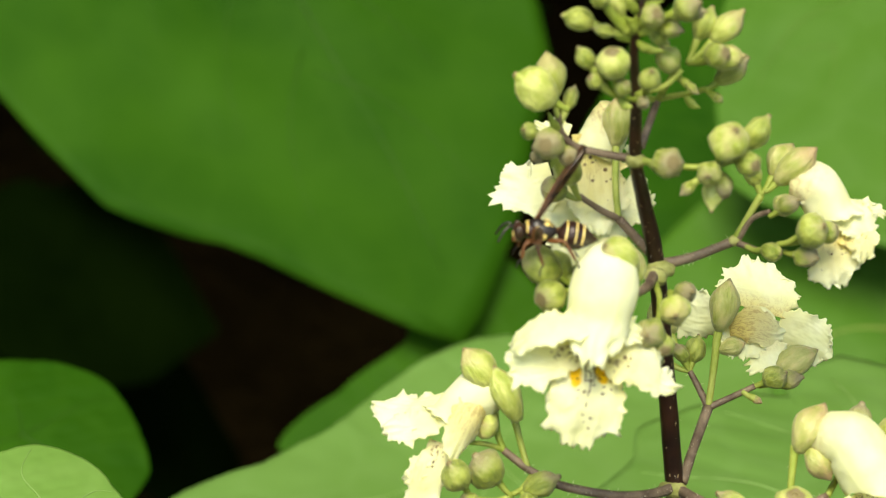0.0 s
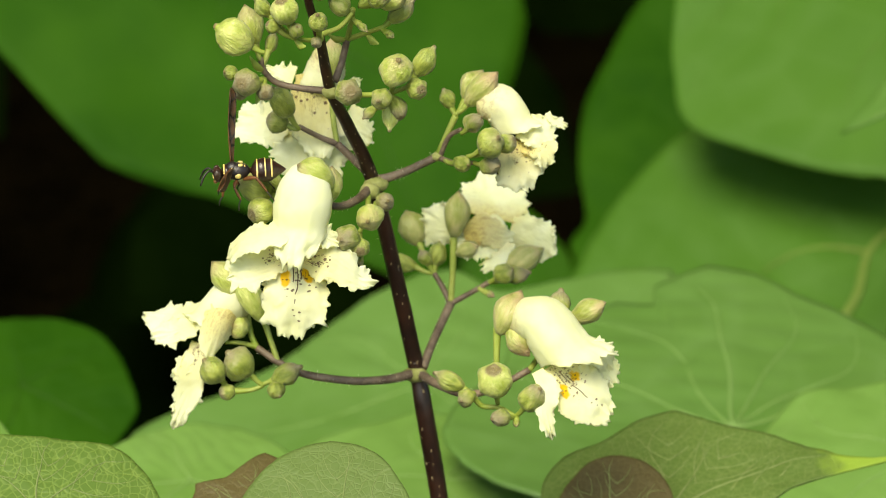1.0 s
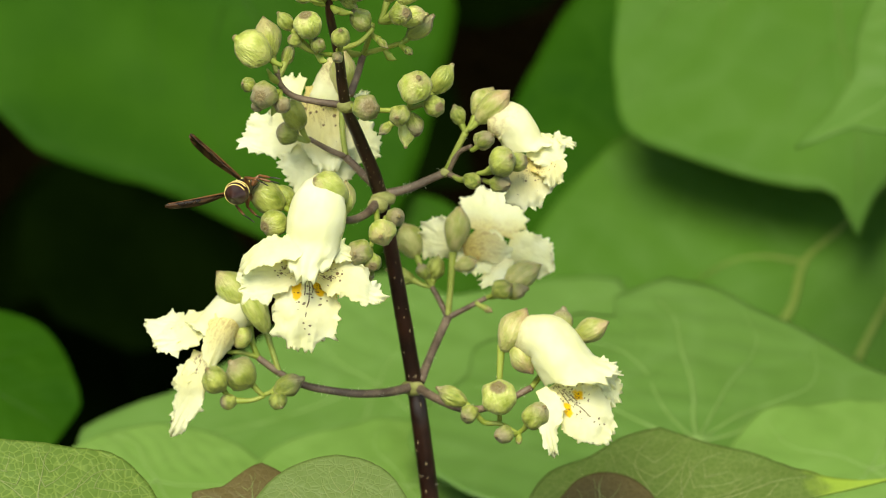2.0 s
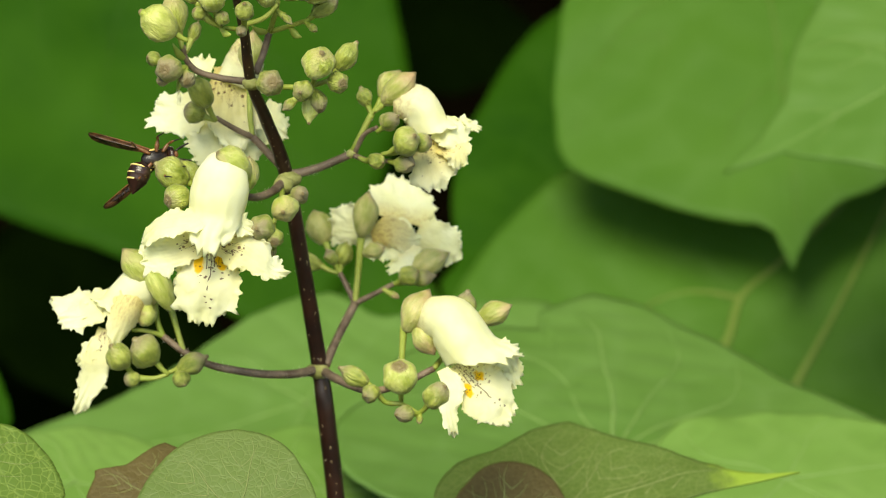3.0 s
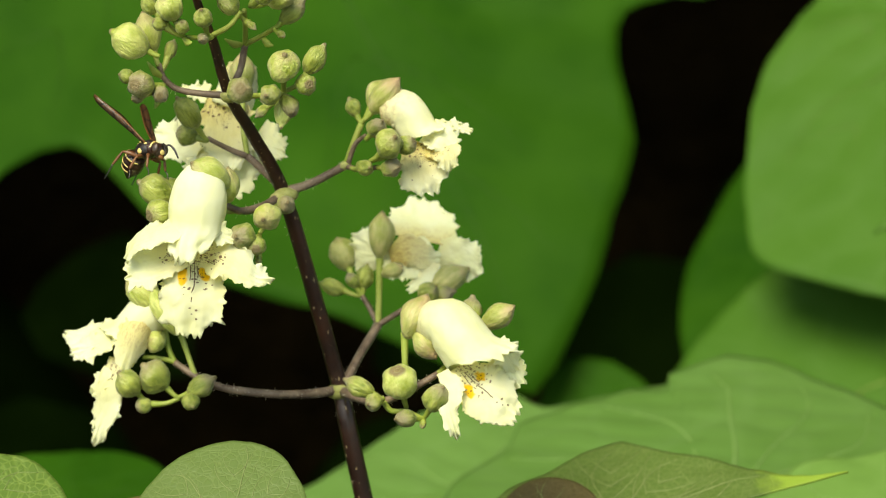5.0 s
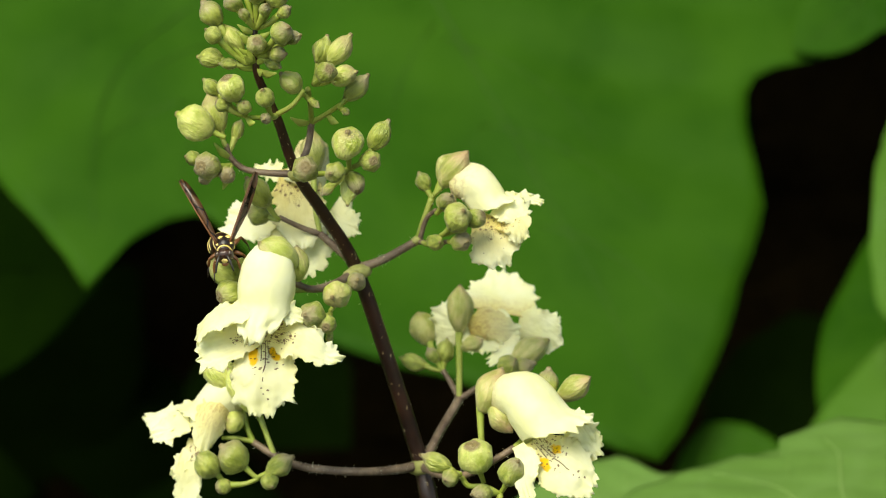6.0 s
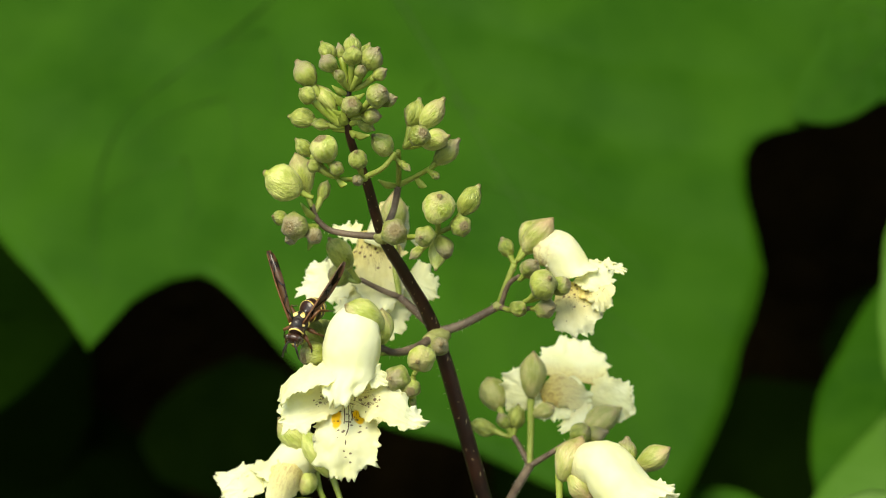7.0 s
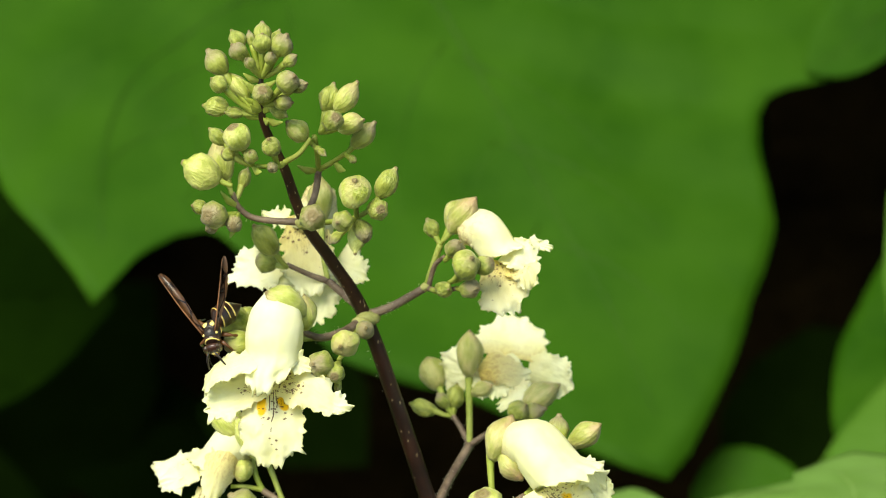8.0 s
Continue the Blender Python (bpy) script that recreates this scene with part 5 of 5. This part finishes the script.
def motions():
    rest = big_leaf.matrix_world.copy()
    walk(big_leaf, [(t, swayed(rest, *row)) for t, *row in (
        (0, -0.4, -13.7, 1.1, -3.2), (0.2, -5.2, -18.5, 1.6, -4.7), (0.5, -7.8, -9.4, 1.2, -2.6), (0.8, -6.9, -4.6, 2.2, -2.4), (1, -3.1, -7.2, 1.4, -0.1),
        (2.5, -6.8, -7.0, 1.3, -1.5), (2.8, -2.8, -12.1, 1.9, 0.1), (3, -0.8, -13.2, 2.1, 0.1), (3.3, -1.4, -4.0, 0.4, 0.4), (3.5, 1.8, 2.2, -0.5, -1.0), (4, -0.1, 5.8, -0.6, -0.1),
        (5.3, 2.3, 7.1, 0.4, 0.9), (5.5, 3.8, 9.6, -0.6, 2.1), (5.8, 1.2, 8.6, -0.8, 1.8), (6, 3.1, 6.8, -0.9, 1.7), (6.3, 2.8, 7.8, -1.3, 1.5), (6.5, 3.3, 7.5, -1.8, 1.4),
        (6.8, 3.4, 5.0, -2.0, 0.7), (7, 2.0, 6.9, 0.6, 0.9), (7.3, 2.6, 6.0, -1.1, 1.3), (7.5, 5.6, 7.5, -1.3, 2.7), (8, 3.9, 7.9, -2.1, 2.3))])
    walk(wasp, WASP_ROWS)
    walk(abdomen, [(t, waist(*row)) for t, *row in ((0, 12, 0), (1.2, 5, 0), (2.3, 15, 10), (2.5, 20, 18), (3, 0, 60), (4.2, 0, 60), (4.75, 35, 35), (5.3, 66, 5), (5.5, 78, 0), (6, 50, -32), (6.5, 58, 14), (7, 44, 20), (7.5, 42, 32), (8, 40, 46))])
    held = (-0.60, 0.42, 0.68)
    for y, rows in ((1, ((0, (0.15, 0.95, 0.2)), (0.5, (0.1, 0.95, 0.25)), (1, (0.2, 0.95, 0.1)), (1.2, (0.35, 0.93, 0.0)), (1.55, (-0.2, 0.75, 0.5)), (1.9, held))),
                    (-1, ((0, (-0.52, 0.25, 0.80)), (0.5, (-0.18, 0.25, 0.95)), (1, (-0.12, 0.25, 0.96)), (1.2, (-0.02, 0.25, 0.97)), (1.55, (-0.4, 0.35, 0.8)), (1.9, held)))):
        later = ((4.2, held), (5.3, (-0.85, 0.25, 0.45)), (5.5, (-0.92, 0.14, 0.28)), (6, held), (6.5, (-0.78, 0.45, 0.45)), (7, (-0.78, 0.45, 0.45)), (8, (-0.80, 0.38, 0.45)))
        walk(wings[y], [(t, wing_pose(y, way)) for t, way in rows + later])


# ------------------------------------------------------------ build
build_ground()
build_thicket()
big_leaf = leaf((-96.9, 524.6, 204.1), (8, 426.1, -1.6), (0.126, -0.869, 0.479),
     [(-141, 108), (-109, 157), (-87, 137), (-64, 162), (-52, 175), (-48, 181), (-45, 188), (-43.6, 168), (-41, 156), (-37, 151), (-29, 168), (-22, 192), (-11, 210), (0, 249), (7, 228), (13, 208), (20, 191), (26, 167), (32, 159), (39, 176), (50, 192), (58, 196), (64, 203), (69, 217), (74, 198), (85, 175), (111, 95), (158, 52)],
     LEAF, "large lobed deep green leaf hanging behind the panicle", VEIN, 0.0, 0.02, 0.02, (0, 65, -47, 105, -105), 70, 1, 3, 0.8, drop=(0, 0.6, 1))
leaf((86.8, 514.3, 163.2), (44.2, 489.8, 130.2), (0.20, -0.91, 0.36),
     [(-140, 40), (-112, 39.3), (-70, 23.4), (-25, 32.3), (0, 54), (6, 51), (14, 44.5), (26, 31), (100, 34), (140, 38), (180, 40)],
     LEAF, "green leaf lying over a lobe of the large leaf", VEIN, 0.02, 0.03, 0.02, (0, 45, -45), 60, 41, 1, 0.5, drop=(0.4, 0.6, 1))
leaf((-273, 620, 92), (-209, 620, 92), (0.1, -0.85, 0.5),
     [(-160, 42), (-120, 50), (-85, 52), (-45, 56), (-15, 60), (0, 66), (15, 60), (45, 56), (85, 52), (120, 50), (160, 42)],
     PAINTED_DIM_LEAF, "dim dark green leaf behind the large leaf, shade painted into its colour", PAINTED_SHADE_LEAF, 0.05, 0.05, 0.03, (0, 45, -45, 95, -95), 45, 31, 2, 0.4, drop=(0, 0.6, 1))
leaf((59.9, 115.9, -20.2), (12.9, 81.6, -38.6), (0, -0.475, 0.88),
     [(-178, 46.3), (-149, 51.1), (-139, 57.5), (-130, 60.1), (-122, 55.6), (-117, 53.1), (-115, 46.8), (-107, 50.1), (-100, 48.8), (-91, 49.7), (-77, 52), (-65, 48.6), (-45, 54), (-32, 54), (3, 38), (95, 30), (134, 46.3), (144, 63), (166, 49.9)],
     LEAF_SHEEN, "broad leaf, light green with painted sky sheen, with pale branching veins below the panicle", VEIN_LIGHT, 0.0, 0.0, 0.01, (-122, -144, -168, -98, -62, 158), 40, 2, 0, 0.4)
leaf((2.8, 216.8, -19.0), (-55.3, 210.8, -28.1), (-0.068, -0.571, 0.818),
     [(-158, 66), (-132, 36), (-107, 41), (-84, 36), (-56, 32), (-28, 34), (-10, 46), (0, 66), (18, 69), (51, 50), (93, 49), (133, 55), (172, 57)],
     LEAF_SHEEN, "broad leaf edging the dark gap, grey-green with painted sky sheen", VEIN_LIGHT, 0.0, 0.0, 0.01, (4, 55, -45, 110, -110), 40, 21, 0, 0.28)
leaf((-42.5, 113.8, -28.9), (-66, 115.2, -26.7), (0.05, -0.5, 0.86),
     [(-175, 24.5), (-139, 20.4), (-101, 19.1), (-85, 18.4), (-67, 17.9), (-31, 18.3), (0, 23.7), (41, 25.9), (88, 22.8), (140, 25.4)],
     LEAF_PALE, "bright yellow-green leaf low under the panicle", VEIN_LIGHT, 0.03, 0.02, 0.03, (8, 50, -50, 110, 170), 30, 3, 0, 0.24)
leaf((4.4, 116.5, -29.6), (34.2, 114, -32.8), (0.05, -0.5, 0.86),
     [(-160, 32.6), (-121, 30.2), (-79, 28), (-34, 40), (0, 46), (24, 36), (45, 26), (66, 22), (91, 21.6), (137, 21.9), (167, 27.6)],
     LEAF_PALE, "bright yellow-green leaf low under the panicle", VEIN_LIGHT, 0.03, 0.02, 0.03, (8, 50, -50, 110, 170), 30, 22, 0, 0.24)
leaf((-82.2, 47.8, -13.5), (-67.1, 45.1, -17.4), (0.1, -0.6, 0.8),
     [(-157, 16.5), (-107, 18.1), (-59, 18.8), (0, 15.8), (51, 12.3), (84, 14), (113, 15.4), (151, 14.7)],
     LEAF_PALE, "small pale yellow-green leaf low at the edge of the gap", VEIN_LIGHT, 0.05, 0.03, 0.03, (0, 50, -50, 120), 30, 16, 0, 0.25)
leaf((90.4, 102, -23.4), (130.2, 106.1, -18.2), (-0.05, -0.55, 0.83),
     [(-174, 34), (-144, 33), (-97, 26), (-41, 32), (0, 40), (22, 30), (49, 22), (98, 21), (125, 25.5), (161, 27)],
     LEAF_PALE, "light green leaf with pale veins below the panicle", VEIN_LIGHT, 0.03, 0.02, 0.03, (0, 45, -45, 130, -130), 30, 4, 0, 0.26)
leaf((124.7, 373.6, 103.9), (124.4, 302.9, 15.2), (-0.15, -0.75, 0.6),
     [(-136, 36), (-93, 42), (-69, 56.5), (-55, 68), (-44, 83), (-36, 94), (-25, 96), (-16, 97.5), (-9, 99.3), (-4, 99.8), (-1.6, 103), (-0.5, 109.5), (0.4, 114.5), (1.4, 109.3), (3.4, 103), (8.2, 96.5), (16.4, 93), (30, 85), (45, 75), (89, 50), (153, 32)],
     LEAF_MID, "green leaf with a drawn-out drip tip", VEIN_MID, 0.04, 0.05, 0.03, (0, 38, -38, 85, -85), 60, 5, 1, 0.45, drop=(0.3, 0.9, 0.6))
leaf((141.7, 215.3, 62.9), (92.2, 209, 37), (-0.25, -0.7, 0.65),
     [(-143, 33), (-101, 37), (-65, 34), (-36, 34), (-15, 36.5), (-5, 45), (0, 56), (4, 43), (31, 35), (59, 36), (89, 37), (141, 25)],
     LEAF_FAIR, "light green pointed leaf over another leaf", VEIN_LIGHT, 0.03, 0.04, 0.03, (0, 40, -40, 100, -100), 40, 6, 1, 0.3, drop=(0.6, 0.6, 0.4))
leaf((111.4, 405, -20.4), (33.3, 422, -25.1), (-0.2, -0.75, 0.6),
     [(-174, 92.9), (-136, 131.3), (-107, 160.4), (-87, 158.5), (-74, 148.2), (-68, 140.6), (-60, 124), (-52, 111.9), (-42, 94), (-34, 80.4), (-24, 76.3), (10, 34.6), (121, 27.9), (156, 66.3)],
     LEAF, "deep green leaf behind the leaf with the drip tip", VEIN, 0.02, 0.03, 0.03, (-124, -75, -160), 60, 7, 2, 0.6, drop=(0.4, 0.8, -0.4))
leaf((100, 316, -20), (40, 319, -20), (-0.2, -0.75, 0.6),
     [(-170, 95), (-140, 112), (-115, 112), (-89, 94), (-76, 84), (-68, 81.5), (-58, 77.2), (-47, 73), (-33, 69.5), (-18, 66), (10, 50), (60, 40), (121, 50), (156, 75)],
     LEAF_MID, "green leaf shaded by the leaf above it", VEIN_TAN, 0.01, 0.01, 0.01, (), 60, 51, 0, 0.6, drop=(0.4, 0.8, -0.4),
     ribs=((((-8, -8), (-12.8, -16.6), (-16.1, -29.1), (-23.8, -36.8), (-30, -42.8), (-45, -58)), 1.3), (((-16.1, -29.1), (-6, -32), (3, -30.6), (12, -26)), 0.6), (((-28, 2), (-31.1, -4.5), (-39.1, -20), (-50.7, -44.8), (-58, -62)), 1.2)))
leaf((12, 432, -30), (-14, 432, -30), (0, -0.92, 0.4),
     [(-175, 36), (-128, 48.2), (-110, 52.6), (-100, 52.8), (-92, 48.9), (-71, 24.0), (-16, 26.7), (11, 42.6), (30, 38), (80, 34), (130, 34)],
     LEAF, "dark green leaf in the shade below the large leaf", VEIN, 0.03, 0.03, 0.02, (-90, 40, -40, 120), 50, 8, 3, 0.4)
leaf((-92.4, 255.1, -21.7), (-68.7, 247.1, -33.1), (0.1, -0.7, 0.7),
     [(-178, 30), (-137, 34), (-88, 33.5), (-51, 32), (0, 27.5), (20, 28), (42, 25.5), (71, 25), (101, 23), (139, 21.5)],
     LEAF, "rounded green leaf low beside the dark gap", VEIN, 0.08, 0.03, 0.03, (0, 60, -60, 120, -120), 40, 9, 0, 0.3)
leaf((39.4, 12, -23), (74, 10, -15.5), (-0.2, -0.55, 0.81),
     [(-160, 16), (-100, 13), (-50, 13), (-10, 16), (-2, 19), (0.5, 23), (1.8, 28), (3, 38.5), (4.6, 33), (7, 30.5), (11, 28), (15, 26.6), (19.3, 25), (28, 23.2), (46, 20.8), (65, 20.8), (80, 23.8), (90, 23.5), (111, 21.2), (130, 23.5), (153, 22)],
     LEAF_BROWN, "young bronze-green leaf with a bright green tip", VEIN_YOUNG, 0.03, 0.05, 0.02, (8, 45, 82, -60, 120), 24, 11, 3, 0.2, name="young_leaf", swell=0.0)
leaf((30, 4, -24), (43, 4, -24.5), (0.05, -0.75, 0.65),
     [(-152, 9), (-87, 8.5), (-35, 9), (0, 9.5), (24, 10.4), (34, 11.2), (52, 12.2), (69, 13.0), (85, 12.8), (107, 11.8), (126, 10.2), (150, 9.3)],
     LEAF_PURPLE, "small purple-brown young leaf", VEIN_YOUNG, 0.05, 0.06, 0.02, (85, 35, 125, -60), 20, 12, 2, 0.16, name="young_leaf", swell=0.0)
leaf((-11.8, -38.8, -19.7), (-26.3, -37.9, -19.7), (-0.05, -0.8, 0.6),
     [(-173, 11.6), (-135, 12.4), (-109, 14.4), (-85, 15.2), (-54, 15), (-21, 14.6), (0, 14.6), (34, 11.7), (96, 9.5), (149, 12.9)],
     LEAF_YOUNG, "young grey-green leaf with fine pale veins", VEIN_YOUNG, 0.05, 0.05, 0.03, (-90, -40, -135, 20), 20, 13, 2, 0.17, name="young_leaf", swell=0.0)
leaf((-24.5, -10, -19.8), (-34.9, -10.9, -20.8), (0, -0.75, 0.65),
     [(-173, 9), (-146, 8.7), (-121, 9.8), (-105, 10.6), (-84, 8.4), (-62, 7.4), (-46, 8.6), (-36, 10.2), (-28, 9.6), (-5, 10), (60, 7.9), (127, 9.8)],
     LEAF_PURPLE, "small purple-brown young leaf tip", VEIN_YOUNG, 0.05, 0.05, 0.03, (-90, -30, -140), 20, 14, 2, 0.12, name="young_leaf", swell=0.0)
leaf((-55.3, -26, -17.5), (-36.8, -23.9, -17.9), (0.1, -0.75, 0.65),
     [(-143, 15.8), (-71, 10.2), (0, 18.7), (24, 17.3), (44, 15.9), (65, 13.4), (91, 12.7), (111, 14.1), (146, 17.8), (174, 19.4)],
     LEAF_FRESH, "young light green leaf with fine pale veins", VEIN_YOUNG, 0.05, 0.05, 0.03, (75, 30, 120), 20, 15, 2, 0.17, name="young_leaf", swell=0.0)
build_shrub()
build_panicle()
wasp, abdomen, wings = build_wasp()
WASP_ROWS = [
    (0, stance(-23.9, -33.0, 33.0, (-0.93, 0, -0.05), (0, -0.35, 0.9))),
    (0.5, stance(-24.4, -33.0, 30.9, (-0.94, 0, -0.2), (0, -0.3, 0.9))),
    (0.8, stance(-25.3, -33.0, 30.6, (-0.93, 0, -0.25), (-0.15, -0.45, 0.85))),
    (1, stance(-25.3, -33.0, 30.9, (-0.97, -0.05, -0.12), (0, -0.35, 0.9))),
    (1.2, stance(-25.1, -33.0, 30.8, (-0.97, 0, -0.12), (0, -0.35, 0.9))),
    (1.55, stance(-24.0, -33.0, 31.0, (-0.5, 0.85, 0.0), (-0.5, -0.3, 0.8))),
    (1.9, stance(-26.0, -31.0, 31.0, (0.2, 0.95, 0.1), (-0.8, 0.2, 0.45))),
    (2.3, stance(-26.8, -28.0, 26.8, (0.5, 0.85, 0.05), (-0.85, 0.5, 0.05))),
    (2.5, stance(-26.7, -28.0, 28.4, (0.6, 0.75, 0.25), (-0.75, 0.6, 0.1))),
    (3, stance(-25.6, -27.0, 30.7, (0.9, 0.4, 0.2), (-0.4, 0.9, -0.1))),
    (3.5, stance(-24.5, -27.0, 30.4, (0.9, 0.4, 0.2), (-0.4, 0.9, -0.1))),
    (4, stance(-23.9, -27.0, 31.1, (0.9, 0.4, 0.2), (-0.4, 0.9, -0.1))),
    (4.2, stance(-23.6, -27.0, 31.0, (0.9, 0.35, 0.2), (-0.4, 0.85, 0.05))),
    (4.75, stance(-23.8, -28.5, 33.0, (0.88, -0.15, 0.1), (-0.25, 0.45, 0.6))),
    (5.3, stance(-24.1, -30.0, 35.0, (0.62, -0.7, -0.25), (0.05, -0.25, 0.95))),
    (5.5, stance(-24.3, -31.0, 32.3, (0.9, -0.4, -0.05), (0, -0.2, 0.97))),
    (6, stance(-21.8, -33.0, 31.8, (0.1, -0.75, -0.6), (0, -0.55, 0.8))),
    (6.5, stance(-22.0, -34.0, 30.9, (-0.08, -0.5, -0.85), (0, -0.85, 0.5))),
    (7, stance(-23.3, -34.0, 29.5, (-0.22, -0.4, -0.88), (-0.05, -0.9, 0.42))),
    (7.5, stance(-24.4, -34.0, 29.0, (-0.08, -0.4, -0.9), (-0.1, -0.9, 0.42))),
    (8, stance(-24.8, -34.0, 26.7, (0.12, -0.4, -0.9), (-0.2, -0.9, 0.4))),
]
motions()
